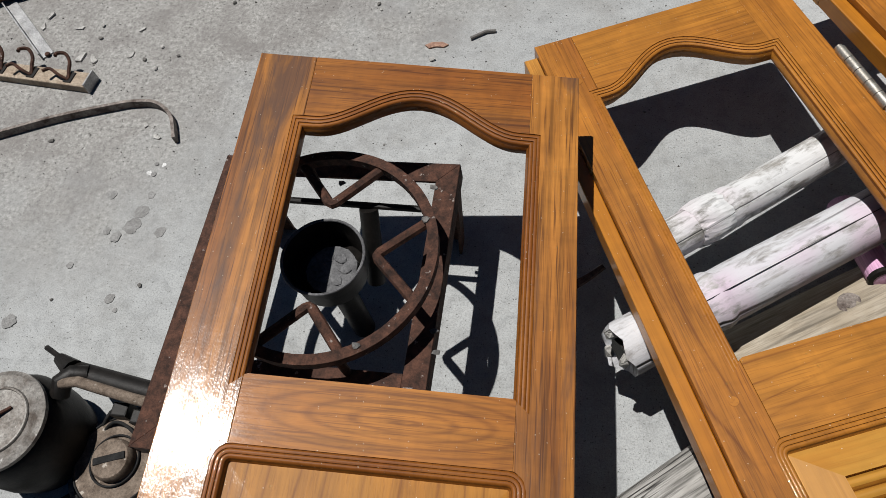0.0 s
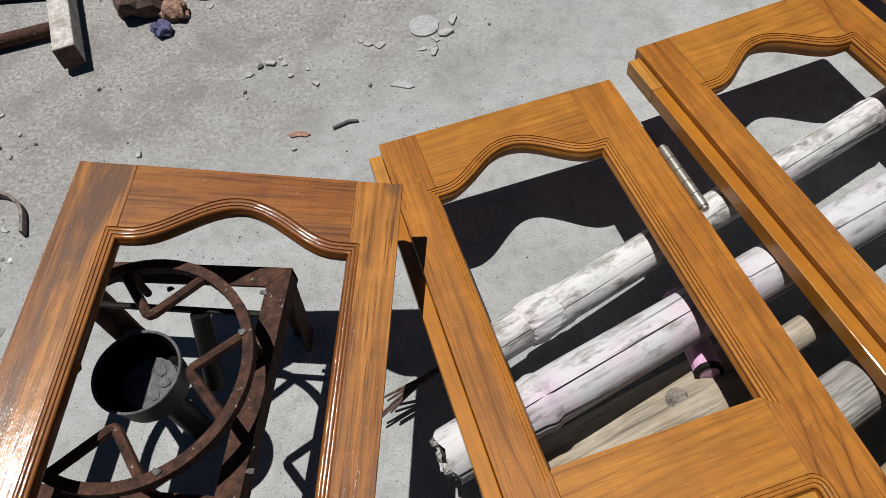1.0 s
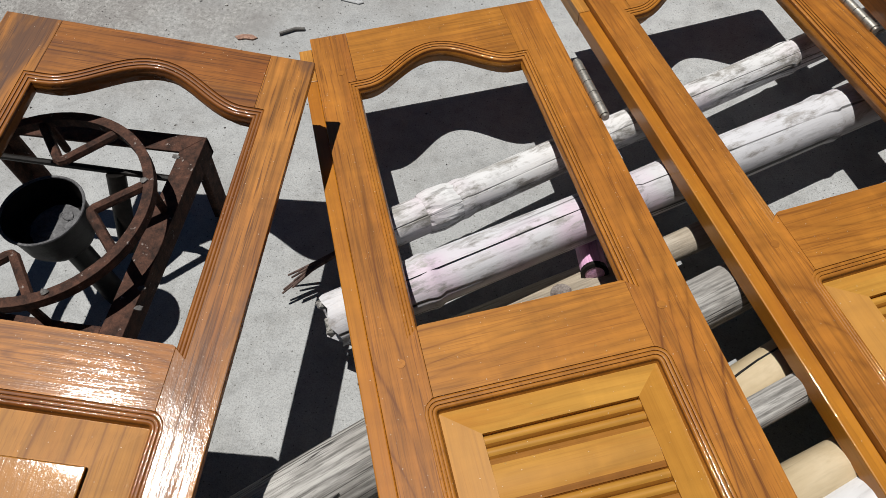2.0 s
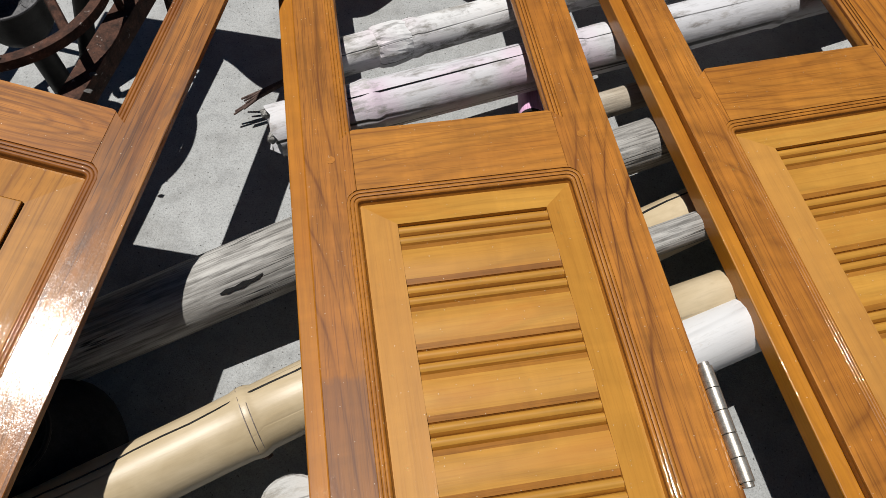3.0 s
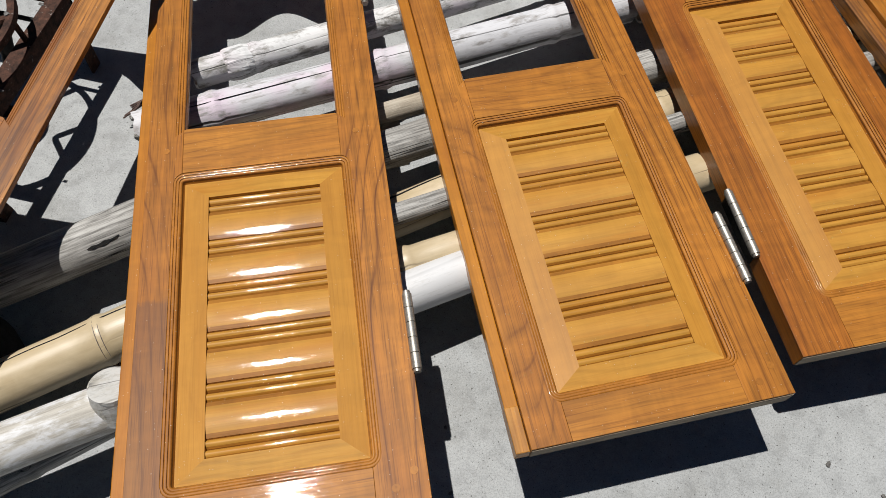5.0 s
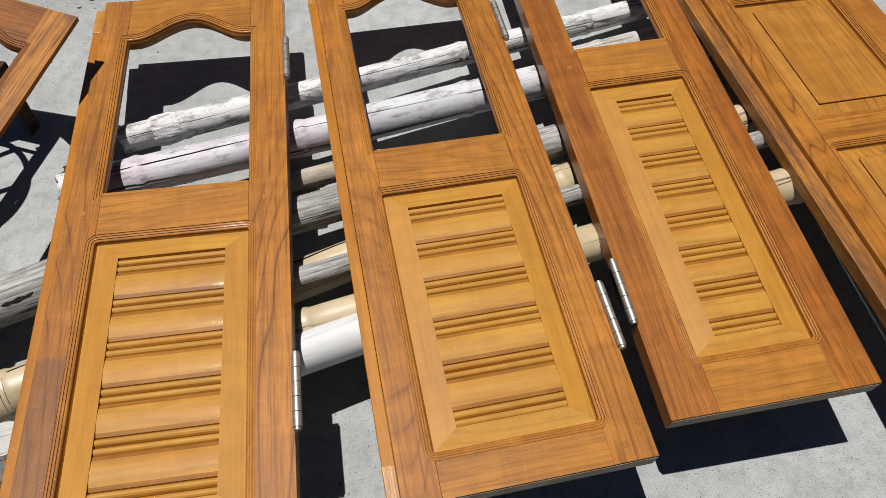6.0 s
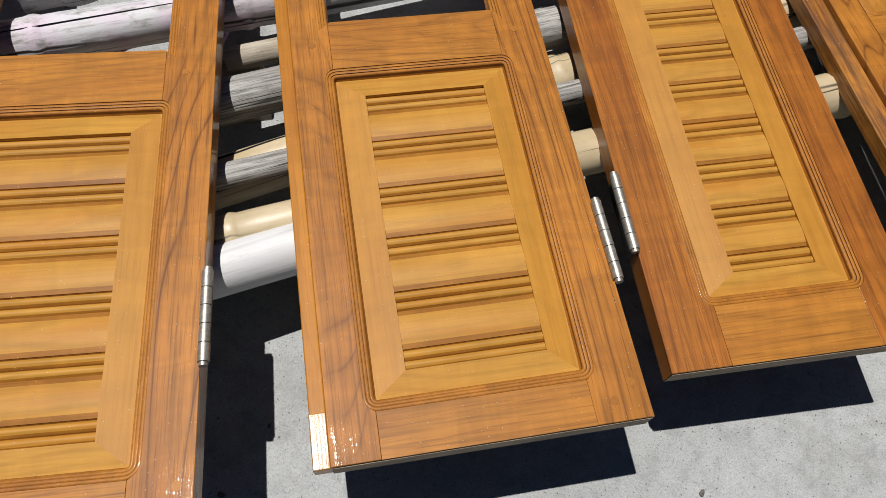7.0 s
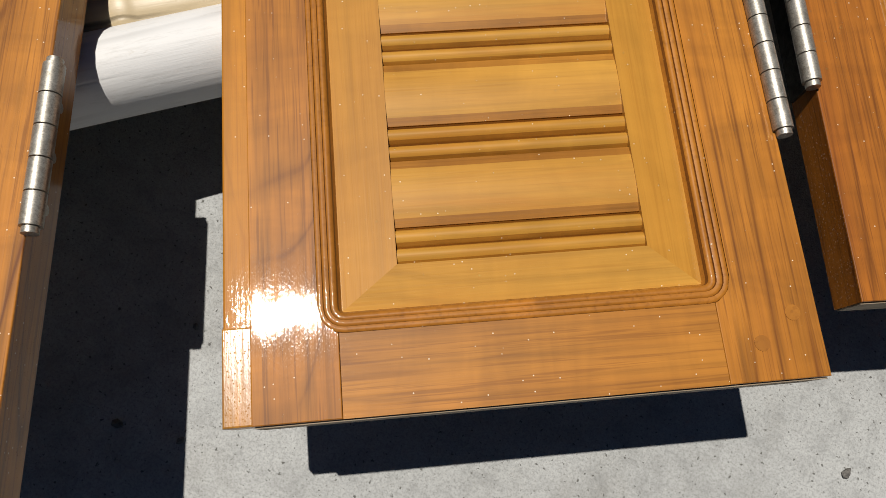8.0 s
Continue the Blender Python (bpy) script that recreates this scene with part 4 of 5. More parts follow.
# dark disc painting the hollow's shade, and torn chunks, at the broken end
rng = random.Random(9)
core = prism([(0.021 * rng.uniform(0.6, 1.1) * math.cos(k * 0.57), 0.021 * rng.uniform(0.6, 1.1) * math.sin(k * 0.57)) for k in range(11)], -0.003, 0.003)
core.transform(Matrix.Translation((0.003, 0, 0)) @ Matrix.Rotation(radians(-90), 4, "Y"))
part("rotten_core", core, SOOT, painted_pole, "dark disc for the shade inside the hollow broken end")
for k, (x, y, z, size) in enumerate(((0.008, 0.012, -0.030, 0.017), (0.018, -0.022, -0.024, 0.013), (0.0, 0.016, 0.018, 0.011), (-0.003, -0.016, 0.010, 0.010))):
    torn = chip(size, 300 + k, 0.9)
    torn.transform(Matrix.Translation((x, y, z - size * 0.7)))
    part("splinter", torn, GREY, painted_pole, "torn grey wood at the broken end")
# rough bark round the node near the broken end
bark = lathe([(0.0262, -0.026), (0.0285, -0.02), (0.0292, -0.006), (0.0290, 0.012), (0.0265, 0.024)], 40)
rng = random.Random(3)
for v in bark.verts:
    v.co.x *= rng.uniform(0.97, 1.07)
    v.co.y *= rng.uniform(0.97, 1.07)
bark.transform(Matrix.Translation((0.085, 0, 0)) @ Matrix.Rotation(radians(90), 4, "Y"))
part("bark_collar", bark, SCRUFFY, daubed_pole, "rough grey bark round a node")

# ---- iron stand ----
def iron_stand():
    cx, cy, top, high, half = 0.0555, 0.7235, 0.178, 0.222, 0.1405
    stand = empty_thing("gas_burner", pose(cx, cy, 0))
    tagged(stand, "rusty square iron gas burner stand with a round pot ring", "gas burner")
    bar = 0.028
    x0, x1, y0, y1 = -0.190, 0.1285, -0.2235, 0.1675
    outer = [(x0, y0), (x1, y0), (x1, y1), (x0, y1)]
    inner = [(x0 + bar, y0 + bar), (x1 - bar, y0 + bar), (x1 - bar, y1 - bar), (x0 + bar, y1 - bar)]
    lips = [rect(x0, x1, y0, y0 + 0.004), rect(x1 - 0.004, x1, y0, y1), rect(x0, x1, y1 - 0.004, y1), rect(x0, x0 + 0.004, y0, y1)]
    for k in range(4):
        n = (k + 1) % 4
        bm = prism([outer[k], outer[n], inner[n], inner[k]], top - 0.004, top, 0.0008)
        side = prism(lips[k], top - 0.03, top - 0.0042)
        data = bpy.data.meshes.new("skirt")
        side.to_mesh(data)
        side.free()
        bm.from_mesh(data)
        part("top_bar", bm, RUST, stand)
        leg = bmesh.new()
        sx, sy = (-1, 1, 1, -1)[k], (-1, -1, 1, 1)[k]
        hx, hy = outer[k][0] - 0.002 * sx, outer[k][1] - 0.002 * sy
        prof = ((0, 0), (-0.028, 0), (-0.028, -0.004), (-0.004, -0.004), (-0.004, -0.028), (0, -0.028))
        low = [leg.verts.new((hx + sx * (x - 0.010), hy + sy * (y - 0.006), 0)) for x, y in prof]
        head = [leg.verts.new((hx + sx * x, hy + sy * y, top - 0.0045)) for x, y in prof]
        leg.faces.new(low)
        leg.faces.new(head)
        for e in range(6):
            leg.faces.new((low[e], low[(e + 1) % 6], head[(e + 1) % 6], head[e]))
        part("leg", leg, RUST, stand)
    part("cross_bar", block(x0 + bar, x1 - bar, -half, -half + bar, top - 0.0042, top - 0.0002, 0.0008), RUST, stand)
    ring_r, n = 0.130, 64
    ring = bmesh.new()
    rows = [(ring_r + 0.006, high), (ring_r + 0.006, high + 0.013), (ring_r - 0.006, high + 0.013), (ring_r - 0.006, high)]
    loops = [[ring.verts.new((r * math.cos(2 * math.pi * s / n) - 0.006, r * math.sin(2 * math.pi * s / n) + 0.004, z)) for s in range(n)] for r, z in rows]
    for a, b in zip(loops, loops[1:] + loops[:1]):
        for s in range(n):
            ring.faces.new((a[s], a[(s + 1) % n], b[(s + 1) % n], b[s]))
    part("pot_ring", ring, RUST, stand, smooth=True)
    for k in range(4):
        a = math.pi / 2 * k + 0.02
        turn = Matrix.Translation((-0.006, 0.004, 0)) @ Matrix.Rotation(a, 4, "Z")
        bm = tube([(0.121, 0.048, high + 0.0045), (0.068, 0.004, high + 0.0035), (0.066, 0.0, high + 0.0035), (0.068, -0.004, high + 0.0035), (0.117, -0.054, high + 0.0045)], 0.0062, 8)
        bm.transform(turn)
        part("pot_support", bm, RUST, stand)
    for k in range(4):
        a = math.pi / 2 * k + 0.35
        x, y = 0.128 * math.cos(a) - 0.006, 0.128 * math.sin(a) + 0.004
        part("ring_post", tube([(x, y, top - 0.004), (x, y, high + 0.004)], 0.005, 8), RUST, stand)
    cup = lathe([(0.024, 0.150), (0.036, 0.155), (0.044, 0.170), (0.047, 0.212), (0.050, 0.214), (0.0475, 0.210), (0.043, 0.168), (0.034, 0.160)], 32)
    cup.transform(Matrix.Translation((-0.008, 0.006, 0)))
    cup = part("burner_cup", cup, SOOT, stand, "sooty burner cup with ash-grey rim", True)
    rim = tube([(0.0488 * math.cos(k * math.pi / 18) - 0.008, 0.0488 * math.sin(k * math.pi / 18) + 0.006, 0.2142) for k in range(36)], 0.0018, 8, True)
    part("cup_rim", rim, ASH_PALE, cup, "ash-grey rim", True)
    burnt_disc = [((0.036 + 0.002 * math.sin(d * 0.3)) * math.cos(radians(d)), (0.036 + 0.002 * math.cos(d * 0.21)) * math.sin(radians(d))) for d in range(0, 360, 12)]
    bm = prism([(0.86 * p[0], 0.86 * p[1]) for p in burnt_disc], 0.176, 0.182, 0.001)
    bm.transform(Matrix.Translation((-0.006, 0.006, 0)))
    part("burner_plate", bm, ASH_PALE, cup, "pitted disc of burnt grey iron")
    for n in range(6):
        a = n * 1.05
        lump = chip(0.010, 60 + n, 0.16)
        lump.transform(Matrix.Translation((-0.006 + 0.017 * math.cos(a), 0.006 + 0.017 * math.sin(a), 0.182)))
        part("burnt_crust", lump, ASH_PALE, cup)
    part("gas_pipe", tube([(-0.008, 0.006, 0.0), (-0.008, 0.006, 0.155)], 0.016, 14), SOOT, stand, smooth=True)
    part("brace_rod", tube([(x0 + 0.004, 0.120, 0.150), (x1 - 0.004, 0.114, 0.150)], 0.0045, 8), SOOT, stand)
    part("mixing_tube", tube([(0.012, 0.055, 0.05), (0.012, 0.112, 0.150)], 0.0125, 14), SOOT, stand, "blackened upright tube", True)
    for s in range(7):
        x, y = ((-0.02, 0.13), (0.11, 0.05), (0.128, -0.06), (0.06, -0.105), (0.133, -0.085), (-0.07, -0.10), (0.10, 0.13))[s]
        bm = chip(0.006, 40 + s, 0.25)
        bm.transform(Matrix.Translation((x, y, (high + 0.013 if math.hypot(x, y) < 0.128 else top))))
        part("rust_flake", bm, ASH, stand)


iron_stand()


def stove_parts():
    pot = empty_thing("old_lantern_tank", pose(-0.355, 0.520, 0))
    tagged(pot, "blackened round tank with a corroded tin lid and a pipe arm", "tank")
    part("tank_body", lathe([(0.045, 0.0), (0.066, 0.008), (0.072, 0.04), (0.072, 0.085), (0.064, 0.108), (0.058, 0.112)], 36), SOOT, pot, smooth=True)
    part("lid", lathe([(0.060, 0.112), (0.064, 0.116), (0.064, 0.122), (0.058, 0.125), (0.044, 0.122), (0.040, 0.124), (0.030, 0.123), (0.012, 0.124)], 36), LID, pot, "grey corroded tin lid", True)
    part("lid_ridge", tube([(0.041 * math.cos(k * math.pi / 18), 0.041 * math.sin(k * math.pi / 18), 0.1235) for k in range(36)], 0.0022, 6, True), LID, pot, smooth=True)
    part("lid_handle", tube([(-0.018, -0.010, 0.124), (-0.006, -0.002, 0.129), (0.004, 0.006, 0.129), (0.016, 0.018, 0.125)], 0.0022, 8), RUST, pot, "small bent rusty handle", True)
    part("pipe_elbow", tube([(0.055, 0.045, 0.10), (0.060, 0.060, 0.112), (0.068, 0.070, 0.110), (0.085, 0.074, 0.102)], 0.0125, 14), SOOT, pot, smooth=True)
    part("pipe_arm", tube([(0.05, 0.078, 0.095), (0.16, 0.062, 0.095), (0.24, 0.052, 0.095)], 0.016, 16), SOOT, pot, smooth=True)
    part("valve_body", tube([(0.034, 0.092, 0.10), (0.062, 0.078, 0.104)], [0.008, 0.014], 10), SOOT, pot)
    part("inner_pipe", tube([(0.062, 0.056, 0.116), (0.085, 0.060, 0.117), (0.16, 0.048, 0.112), (0.24, 0.038, 0.110)], 0.007, 12), OCHRE, pot, "thin brown pipe along the arm", True)
    part("valve_stem", tube([(0.012, 0.104, 0.104), (0.034, 0.094, 0.104)], 0.0035, 8), SOOT, pot)
    part("valve_block", block(0.128, 0.150, 0.028, 0.046, 0.074, 0.095, 0.002), SOOT, pot)
    part("valve_block", block(0.156, 0.170, 0.022, 0.040, 0.074, 0.093, 0.002), SOOT, pot)
    part("foot", lathe([(0.05, -0.0), (0.05, 0.006)], 24), SOOT, pot)
    plate = empty_thing("stove_burner_head", pose(-0.235, 0.503, 0) @ Matrix.Scale(1.28, 4))
    tagged(plate, "rusty round burner head with a slotted cap", "burner head")
    part("drip_tray", lathe([(0.054, 0.0), (0.061, 0.008), (0.060, 0.012), (0.052, 0.008), (0.048, 0.010)], 36), LID, plate, "pale ashy drip tray", True)
    part("burner_ring", lathe([(0.046, 0.010), (0.046, 0.026), (0.044, 0.028), (0.034, 0.027), (0.026, 0.028)], 36), OCHRE, plate, "flat brown burner ring", True)
    for r, z in ((0.0535, 0.0125), (0.0445, 0.0285), (0.0255, 0.0305)):
        part("wire_ring", tube([(r * math.cos(k * math.pi / 18), r * math.sin(k * math.pi / 18), z) for k in range(36)], 0.0011, 6, True), WIRE, plate, "dark wire ring", True)
    cap = part("cap", lathe([(0.0215, 0.027), (0.0215, 0.036), (0.019, 0.040), (0.006, 0.041)], 28), OCHRE, plate, smooth=True)
    bm = block(-0.0165, 0.0165, -0.0036, 0.0036, 0.038, 0.0418, 0.0005)
    bm.transform(Matrix.Rotation(radians(20), 4, "Z"))
    part("slot", bm, WIRE, cap, "dark slot")
    for n, (pts, r) in enumerate((
        ([(-0.283, 0.530, 0.02), (-0.253, 0.565, 0.05), (-0.216, 0.562, 0.05), (-0.174, 0.536, 0.03), (-0.139, 0.504, 0.004)], 0.0026),
        ([(-0.285, 0.519, 0.015), (-0.257, 0.548, 0.04), (-0.231, 0.547, 0.045), (-0.200, 0.526, 0.04)], 0.0022),
        ([(-0.308, 0.442, 0.003), (-0.271, 0.427, 0.003), (-0.223, 0.425, 0.003), (-0.160, 0.444, 0.003)], 0.0028),
        ([(-0.278, 0.574, 0.003), (-0.283, 0.543, 0.003), (-0.291, 0.513, 0.003)], 0.0022),
        ([(-0.351, 0.426, 0.003), (-0.318, 0.447, 0.003), (-0.286, 0.473, 0.003)], 0.003),
        ([(-0.287, 0.391, 0.003), (-0.255, 0.427, 0.003), (-0.236, 0.448, 0.003)], 0.0024),
    )):
        tagged(part("cable", tube(smooth_line(pts), r, 8), WIRE, smooth=True), "thin black cable looped over the concrete", "cable", "loose cables")
    tagged(part("iron_bar", tube([(-0.447, 0.439, 0.014), (-0.276, 0.387, 0.014)], 0.014, 10), SOOT), "blackened iron bar lying on the concrete", "bar")


def smooth_line(pts, per=6):
    """Points along a smooth curve through pts."""
    p = [Vector(q) for q in pts]
    p = [p[0] * 2 - p[1], *p, p[-1] * 2 - p[-2]]
    out = []
    for k in range(1, len(p) - 2):
        for s in range(per):
            t = s / per
            a, b, c, d = p[k - 1 : k + 3]
            out.append(0.5 * (2 * b + (c - a) * t + (2 * a - 5 * b + 4 * c - d) * t * t + (3 * b - a - 3 * c + d) * t**3))
    return out + [p[-2]]


stove_parts()


# ---- scrap on the ground ----
def ribbon(pts, low, high, thick):
    """A strap standing on edge along a line."""
    bm = bmesh.new()
    p = [Vector(q) for q in pts]
    rings = []
    for k, q in enumerate(p):
        way = (p[min(k + 1, len(p) - 1)] - p[max(k - 1, 0)]).normalized()
        n = Vector((-way.y, way.x, 0)) * thick / 2
        rings.append([bm.verts.new((q + s).xy.to_3d() + Vector((0, 0, z))) for s, z in ((n, low), (n, high), (-n, high), (-n, low))])
    for a, b in zip(rings, rings[1:]):
        for k in range(4):
            bm.faces.new((a[k], a[(k + 1) % 4], b[(k + 1) % 4], b[k]))
    bm.faces.new(rings[0])
    bm.faces.new(rings[-1])
    return bm


tagged(part("rubber_strap", ribbon(smooth_line([(-0.904, 0.950, 0), (-0.689, 1.035, 0), (-0.592, 1.073, 0), (-0.492, 1.103, 0), (-0.452, 1.112, 0), (-0.408, 1.111, 0), (-0.370, 1.084, 0), (-0.347, 1.036, 0)]), 0.0, 0.016, 0.006), STRAP), "curved perished brown rubber strap lying on edge", "strap")

rack = empty_thing("coat_hook_rack", Matrix.Translation((-0.557, 1.157, 0)) @ Matrix.Rotation(radians(173), 4, "Z"))
tagged(rack, "weathered wooden strip with rusty coat hooks", "hook rack")
part("backboard", block(0, 0.42, -0.017, 0.017, 0, 0.016, 0.002), BOARD, rack)
for x in (0.042, 0.125, 0.195, 0.27, 0.345):
    hook = tube(smooth_line([(x, 0.004, 0.016), (x + 0.004, -0.010, 0.022), (x + 0.006, -0.026, 0.030), (x + 0.016, -0.036, 0.038), (x + 0.026, -0.030, 0.044), (x + 0.024, -0.022, 0.046)]), 0.0033, 8)
    part("hook", hook, RUST, rack, smooth=True)
    part("hook", tube(smooth_line([(x, 0.006, 0.017), (x + 0.016, 0.004, 0.026), (x + 0.034, -0.002, 0.032), (x + 0.042, 0.008, 0.036)]), 0.0031, 8), RUST, rack, smooth=True)
    part("screw_plate", block(x - 0.008, x + 0.008, -0.012, 0.012, 0.0162, 0.018, 0.0005), SOOT, rack)
part("end_cap", block(-0.003, 0.0, -0.018, 0.018, 0.0, 0.024, 0.0005), GALV, rack, "bent pale metal end")

bracket = empty_thing("metal_bracket", Matrix.Translation((-0.683, 1.229, 0)) @ Matrix.Rotation(radians(137), 4, "Z"))
tagged(bracket, "dull white painted metal bracket lying on the concrete", "bracket")
part("plate", block(0, 0.20, -0.011, 0.011, 0, 0.003, 0.0005), GALV, bracket)
part("flange", block(0, 0.20, 0.0112, 0.014, 0, 0.016, 0.0005), GALV, bracket)
part("bolt", lathe([(0.005, 0.003), (0.005, 0.007)], 8), RUST, bracket)

post = empty_thing("timber_post", Matrix.Translation((-0.402, 1.424, 0)) @ Matrix.Rotation(radians(116), 4, "Z"))
tagged(post, "squared timber post with chipped white paint", "timber")
part("post_body", block(0.0, 0.9, -0.021, 0.021, 0.012, 0.058, 0.003), CHALK, post)
part("post_end", block(-0.003, -0.0004, -0.0205, 0.0205, 0.0125, 0.0575, 0.0008), RAG, post, "dark sawn end of the post")
part("post_foot", block(0.30, 0.36, -0.022, 0.022, 0.0, 0.0118, 0.001), RUST, post)
tagged(part("steel_tube", tube([(-1.001, 1.319, 0.018), (-0.479, 1.525, 0.018)], 0.014, 14), RUST, smooth=True), "reddish rusty steel tube lying on the ground", "tube")
for pts, r in (([(-1.047, 1.487, 0.08), (-0.604, 1.729, 0.09)], 0.012), ([(-0.965, 1.401, 0.012), (-0.716, 1.749, 0.012)], 0.012), ([(-0.990, 1.597, 0.012), (-0.508, 1.647, 0.012)], 0.012)):
    tagged(part("metal_rod", tube(pts, r, 10), SOOT), "dark metal rod in a pile of scrap", "rod", "scrap rods")


def crumple(size, seed, flat):
    """A crumpled wad with deep folds."""
    rng = random.Random(seed)
    bm = bmesh.new()
    bmesh.ops.create_icosphere(bm, subdivisions=3, radius=1)
    folds = [(Vector((rng.uniform(-1, 1), rng.uniform(-1, 1), rng.uniform(-1, 1))).normalized(), rng.uniform(4, 9), rng.uniform(0, 6)) for _ in range(6)]
    for v in bm.verts:
        k = 1 + sum(0.10 * math.sin(v.co.dot(way) * f + ph) for way, f, ph in folds) + rng.uniform(-0.06, 0.06)
        v.co = Vector((v.co.x * size * k, v.co.y * size * k * 0.8, max(v.co.z, -0.6) * size * k * flat))
    low = min(v.co.z for v in bm.verts)
    bm.transform(Matrix.Translation((0, 0, -low)))
    return bm


bm = crumple(0.05, 77, 0.9)
bm.transform(Matrix.Translation((-0.328, 1.601, 0)))
tagged(part("fibre_bundle", bm, RAG), "dark brown bundle of fibres by the post", "bundle")
bm = tube(smooth_line([(-0.301, 1.628, 0.012), (-0.250, 1.652, 0.012), (-0.199, 1.641, 0.012), (-0.168, 1.666, 0.012)]), 0.012, 10)
tagged(part("rope", bm, TAN, smooth=True), "short frayed length of brown rope", "rope")
bm = crumple(0.020, 41, 0.75)
bm.transform(Matrix.Translation((-0.257, 1.528, 0)))
tagged(part("cloth_scrap", bm, PURPLE, smooth=True), "knotted scrap of faded blue cloth", "cloth")

# loose fibres at the broken pole end
rng = random.Random(31)
root = empty_thing("frayed_root", pose(0.372, 0.818, 0.0))
tagged(root, "frayed brown root end among the poles", "root")
for k in range(7):
    spread = rng.uniform(-0.014, 0.014)
    drop = rng.uniform(-0.008, 0.008)
    strand = tube(smooth_line([(0.0, 0.0, 0.062), (-0.022, -0.015 + spread * 0.3, 0.055), (-0.044 + drop, -0.026 + spread * 0.7, 0.045 + drop), (-0.072 + drop * 1.5, -0.042 + spread * 1.6, 0.030 + drop)]), [0.0042 * (1 - 0.035 * j) for j in range(19)], 6)
    part("strand", strand, RAG, root, smooth=True)


def shard(size, seed):
    """A flat angular flake of broken plaster, one edge lifted."""
    rng = random.Random(seed)
    turns = sorted(rng.uniform(0, 6.28) for _ in range(3)) + [0.4, 2.3, 4.1]
    size *= 0.8
    pts = [(size * 1.25 * rng.uniform(0.8, 1.15) * math.cos(a), size * 0.8 * rng.uniform(0.75, 1.1) * math.sin(a)) for a in sorted(turns)]
    bm = prism(pts, 0.0, size * rng.uniform(0.22, 0.42), size * 0.05)
    bm.transform(Matrix.Rotation(radians(rng.uniform(3, 14)), 4, "X"))
    low = min(v.co.z for v in bm.verts)
    bm.transform(Matrix.Translation((0, 0, -low)))
    return bm


rag = crumple(0.032, 52, 0.55)
rag.transform(Matrix.Translation((-0.246, 1.583, 0)))
tagged(part("paper_wad", rag, BRICKY), "crumpled pale brown wad of paper", "paper")

# flakes and chips behind the leaves, then those by the scrap
CHIPS_BEHIND = [
    (0.313, 1.528, 0.017, STONE), (0.325, 1.564, 0.015, STONE), (0.296, 1.511, 0.011, STONE), (0.273, 1.483, 0.010, STONE), (0.297, 1.477, 0.013, STONE), (0.164, 1.498, 0.012, STONE),
    (0.189, 1.493, 0.012, STONE), (0.149, 1.506, 0.008, STONE), (-0.015, 1.441, 0.014, STONE), (-0.034, 1.433, 0.009, SHARD), (0.010, 1.445, 0.011, STONE), (-0.053, 1.411, 0.011, STONE),
    (0.059, 1.431, 0.008, STONE), (0.082, 1.389, 0.010, STONE), (0.185, 1.387, 0.005, SHARD), (-0.207, 1.213, 0.009, STONE), (0.071, 1.232, 0.007, STONE), (-0.049, 1.366, 0.006, SHARD),
    (0.000, 1.457, 0.006, STONE), (0.030, 1.410, 0.007, STONE), (-0.179, 1.610, 0.008, STONE), (-0.042, 1.352, 0.004, STONE), (0.011, 1.346, 0.004, STONE), (0.106, 1.577, 0.004, SHARD),
    (0.396, 1.553, 0.005, SHARD), (1.039, 0.248, 0.0045, SHARD), (1.009, 0.341, 0.004, SHARD), (0.983, 0.242, 0.006, SHARD), (1.591, 0.424, 0.006, SHARD), (1.671, 0.395, 0.005, SHARD),
]
CHIPS_BY_SCRAP = [
    (-0.339, 1.371, 0.006, SHARD), (-0.446, 1.201, 0.007, STONE), (-0.388, 1.045, 0.008, STONE), (-0.508, 1.233, 0.009, STONE), (-0.582, 1.221, 0.013, STONE), (-0.644, 1.301, 0.010, STONE),
    (-0.723, 1.333, 0.011, STONE), (-0.477, 1.222, 0.006, SHARD), (-0.787, 1.319, 0.009, STONE), (-0.728, 1.304, 0.009, STONE), (-0.597, 1.309, 0.007, STONE), (-0.509, 1.298, 0.008, STONE),
    (-0.452, 1.255, 0.006, STONE), (-0.589, 1.275, 0.006, SHARD), (-0.611, 1.224, 0.013, STONE), (-0.419, 1.070, 0.008, STONE), (-0.587, 1.029, 0.006, SHARD), (-0.459, 1.112, 0.005, STONE),
    (-0.411, 1.233, 0.005, SHARD), (-0.455, 0.731, 0.004, SHARD), (-0.317, 0.766, 0.005, SHARD),
]
for n, (x, y, size, mat) in enumerate(CHIPS_BEHIND + CHIPS_BY_SCRAP):
    bm = shard(size, 100 + n) if mat is STONE and size > 0.0075 else chip(size, 100 + n, 0.5)
    ob = part("stone_chip", bm, mat)
    ob.matrix_world = pose(x, y, 0, 0, 0, (n * 67) % 360)
    tagged(ob, "small broken chip of stone on the concrete", "stone", "stone chips")
disc = prism([(0.269 + 0.030 * math.cos(k * 0.35) * (1.0 if k % 5 else 0.93), 1.547 + 0.030 * math.sin(k * 0.35)) for k in range(18)], 0.0, 0.004, 0.0008)
tagged(part("broken_disc", disc, DISC), "thin broken greyish disc with a missing edge", "shard")
wax = prism([(0.223, 1.386), (0.259, 1.379), (0.268, 1.384), (0.259, 1.394), (0.233, 1.399)], 0.0, 0.003, 0.0006)
tagged(part("grey_shard", wax, DISC), "flat grey shard on the concrete", "shard")
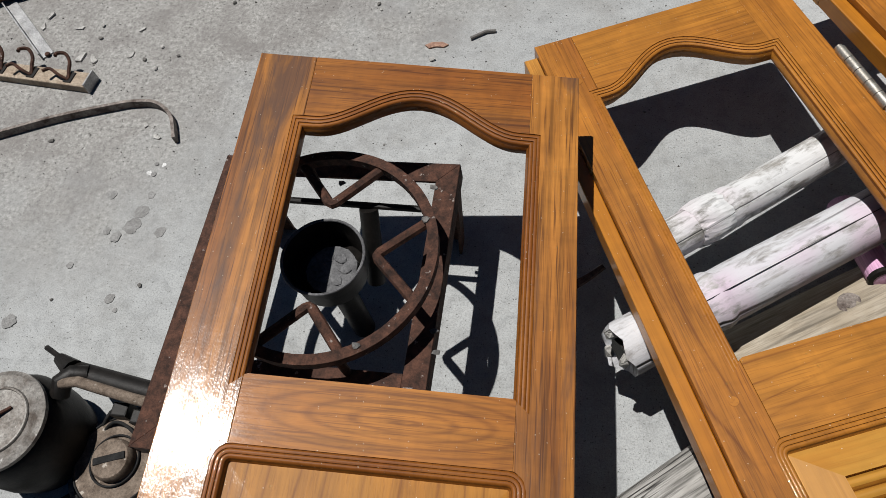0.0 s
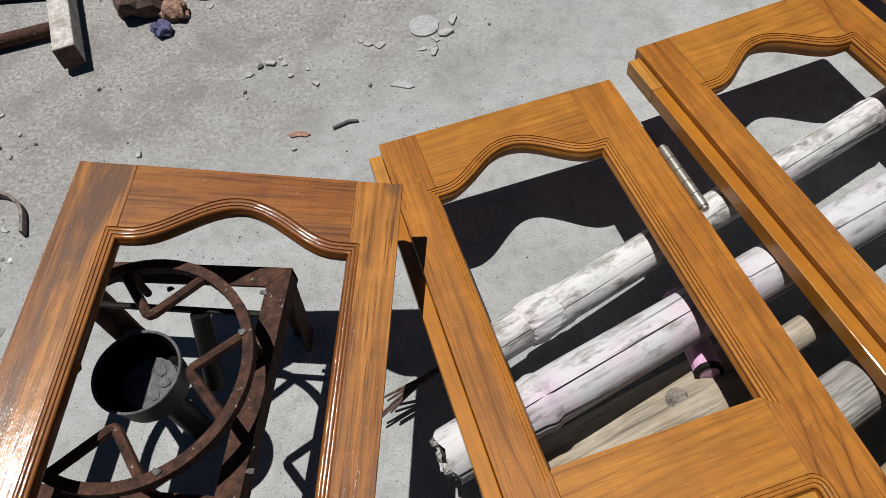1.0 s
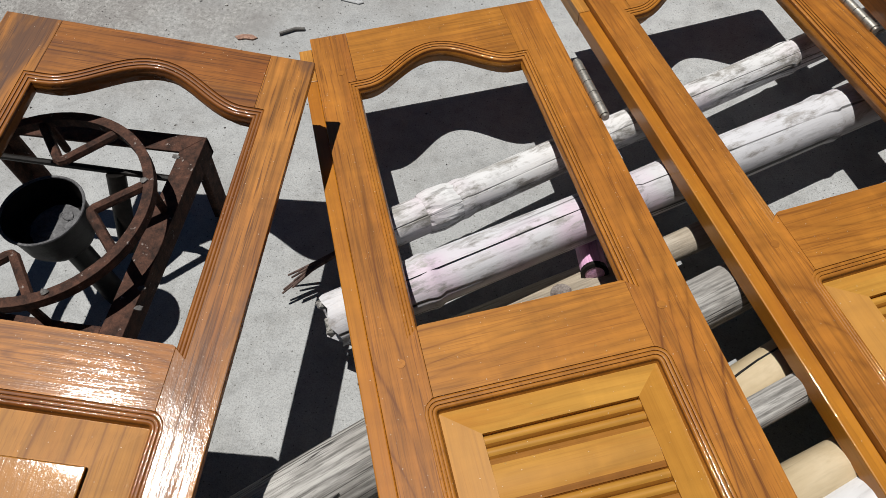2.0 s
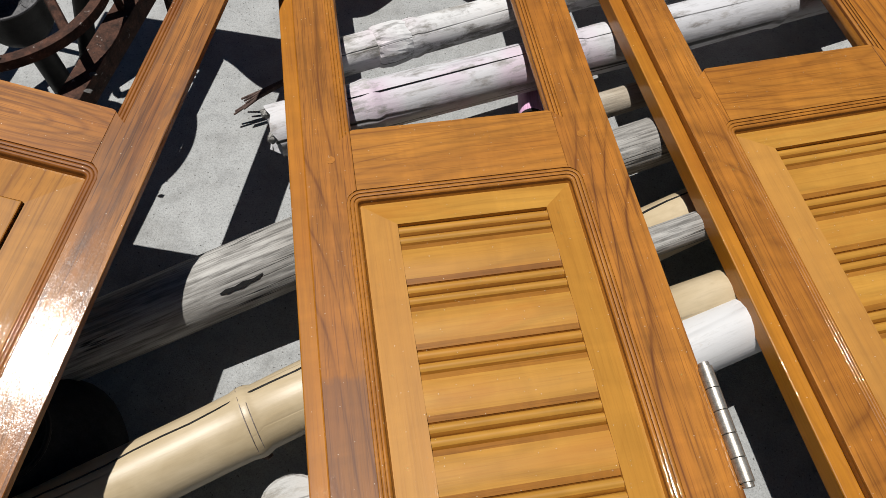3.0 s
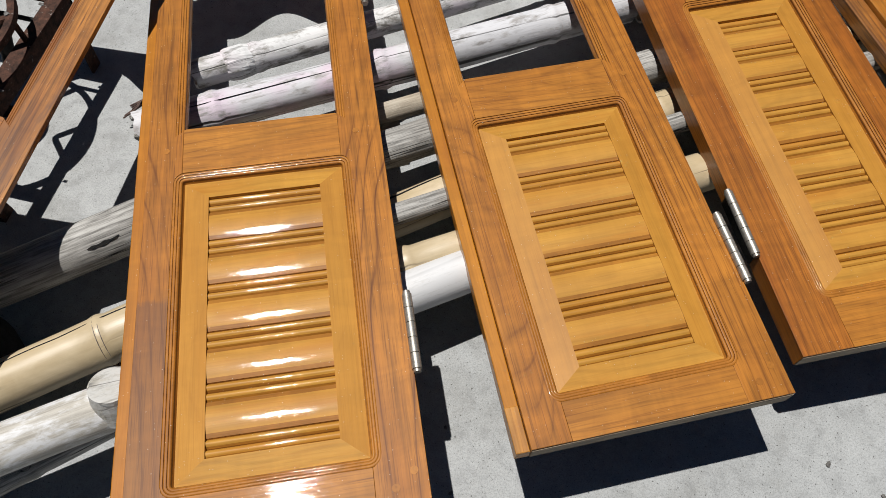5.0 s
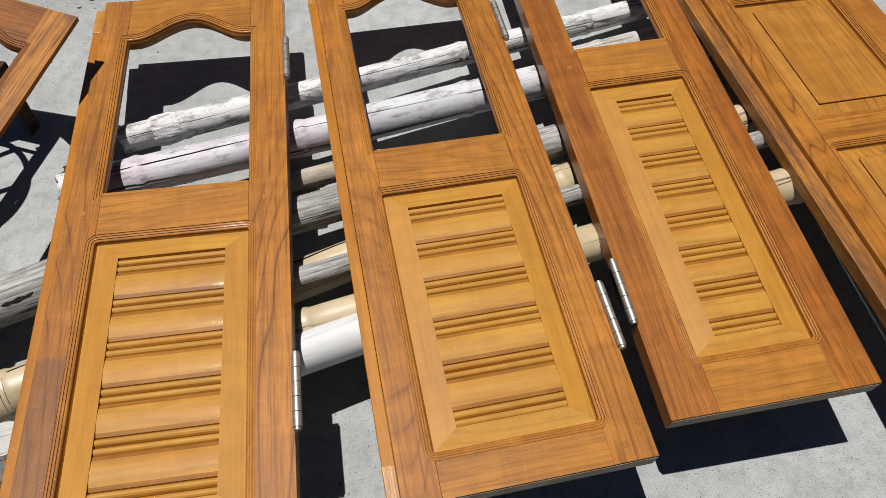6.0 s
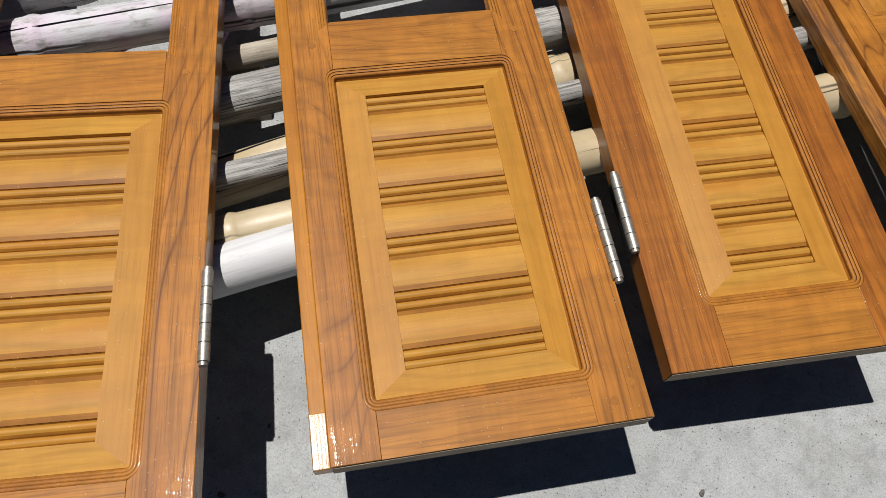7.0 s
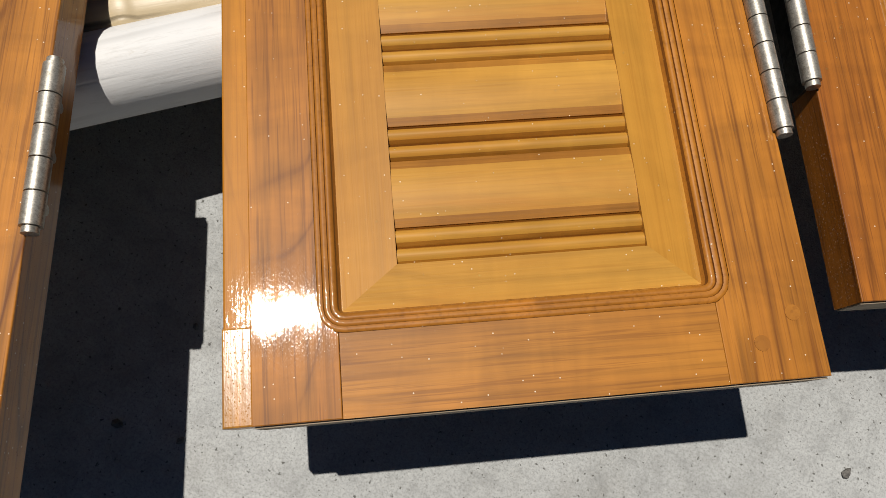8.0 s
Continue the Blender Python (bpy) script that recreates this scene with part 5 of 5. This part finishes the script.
leaf_bm = prism([(0, 0.0), (0.012, 0.007), (0.03, 0.008), (0.042, 0.002), (0.034, -0.004), (0.02, -0.003), (0.008, -0.007)], 0.0, 0.003)
leaf_bm.transform(Matrix.Translation((0.054, 1.264, 0)))
tagged(part("dry_leaf", leaf_bm, BRICKY), "small curled reddish-brown dry leaf", "leaf")
twig = tube([(0.134, 1.280, 0.004), (0.159, 1.296, 0.004), (0.176, 1.299, 0.003)], 0.003, 8)
tagged(part("twig", twig, SHARD), "short dark broken twig", "twig")

SPOTS = [(-0.363, 0.895, 0.013), (-0.357, 0.928, 0.007), (-0.370, 0.869, 0.015), (-0.317, 0.861, 0.010), (-0.427, 0.925, 0.008), (-0.410, 0.856, 0.007), (-0.449, 0.791, 0.006), (-0.359, 0.741, 0.009), (-0.343, 0.722, 0.004), (-0.367, 0.969, 0.005), (-0.369, 0.990, 0.004), (-0.390, 0.846, 0.010), (-0.510, 0.689, 0.012)]
# damp spots, lying just proud of the slab
rng = random.Random(5)
for n, (x, y, r) in enumerate(SPOTS):
    pts = [(x + r * rng.uniform(0.75, 1.15) * math.cos(k * 0.45), y + r * rng.uniform(0.75, 1.15) * math.sin(k * 0.45)) for k in range(14)]
    tagged(part("damp_spot", prism(pts, 0.0002, 0.0006 + 0.0001 * n), SPILL), "dark dried drip mark on the concrete", "stain", "drip marks", "structure")
for n, (x, y, r) in enumerate(((0.514, 0.072, 0.011), (0.457, 0.037, 0.006), (-0.376, 0.971, 0.006), (-0.355, 0.990, 0.005))):
    pts = [(x + r * rng.uniform(0.5, 1.2) * math.cos(k * 0.45), y + r * rng.uniform(0.5, 1.2) * math.sin(k * 0.45)) for k in range(14)]
    tagged(part("paint_splash", prism(pts, 0.0002, 0.0006), SPLASH), "white paint splash on the concrete", "stain", "paint splashes", "structure")

# black pot under the dark leaf
pot = empty_thing("black_pot", pose(0.266, 0.249, 0))
tagged(pot, "sooty black pot standing in the shade under a leaf", "pot")
part("pot_body", lathe([(0.06, 0.0), (0.080, 0.010), (0.088, 0.045), (0.080, 0.085), (0.050, 0.115), (0.045, 0.135)], 32), WIRE, pot, smooth=True)
part("rim", tube([(0.046 * math.cos(k * math.pi / 16), 0.046 * math.sin(k * math.pi / 16), 0.136) for k in range(32)], 0.003, 8, True), SOOT, pot, "sooty rolled rim", True)


# grit strewn over the worn patch
def grit():
    rng = random.Random(11)
    verts, faces = [], []
    for _ in range(6500):
        x, y = rng.uniform(-1.1, 0.5), rng.uniform(0.95, 1.95)
        worn = -0.75 * x - 0.68 + y
        if rng.random() > min(1.0, max(0.06, worn * 0.9)):
            continue
        s = rng.uniform(0.0005, 0.0020) * (1.5 if rng.random() < 0.08 else 1)
        k = len(verts)
        a = rng.uniform(0, 6.28)
        for d in (0, 2.1, 4.2):
            verts.append((x + s * math.cos(a + d), y + s * math.sin(a + d) * rng.uniform(0.6, 1), 0))
        verts.append((x, y, s * rng.uniform(0.7, 1.3)))
        faces += [(k, k + 1, k + 3), (k + 1, k + 2, k + 3), (k + 2, k, k + 3)]
    data = bpy.data.meshes.new("grit")
    data.from_pydata(verts, [], faces)
    data.materials.append(STONE)
    data.materials.append(SHARD)
    for k, poly in enumerate(data.polygons):
        poly.material_index = int((k // 3) % 3 != 0)
    tagged(new("grit", data), "loose pale grit strewn over worn concrete", "grit", kind="stuff")


grit()
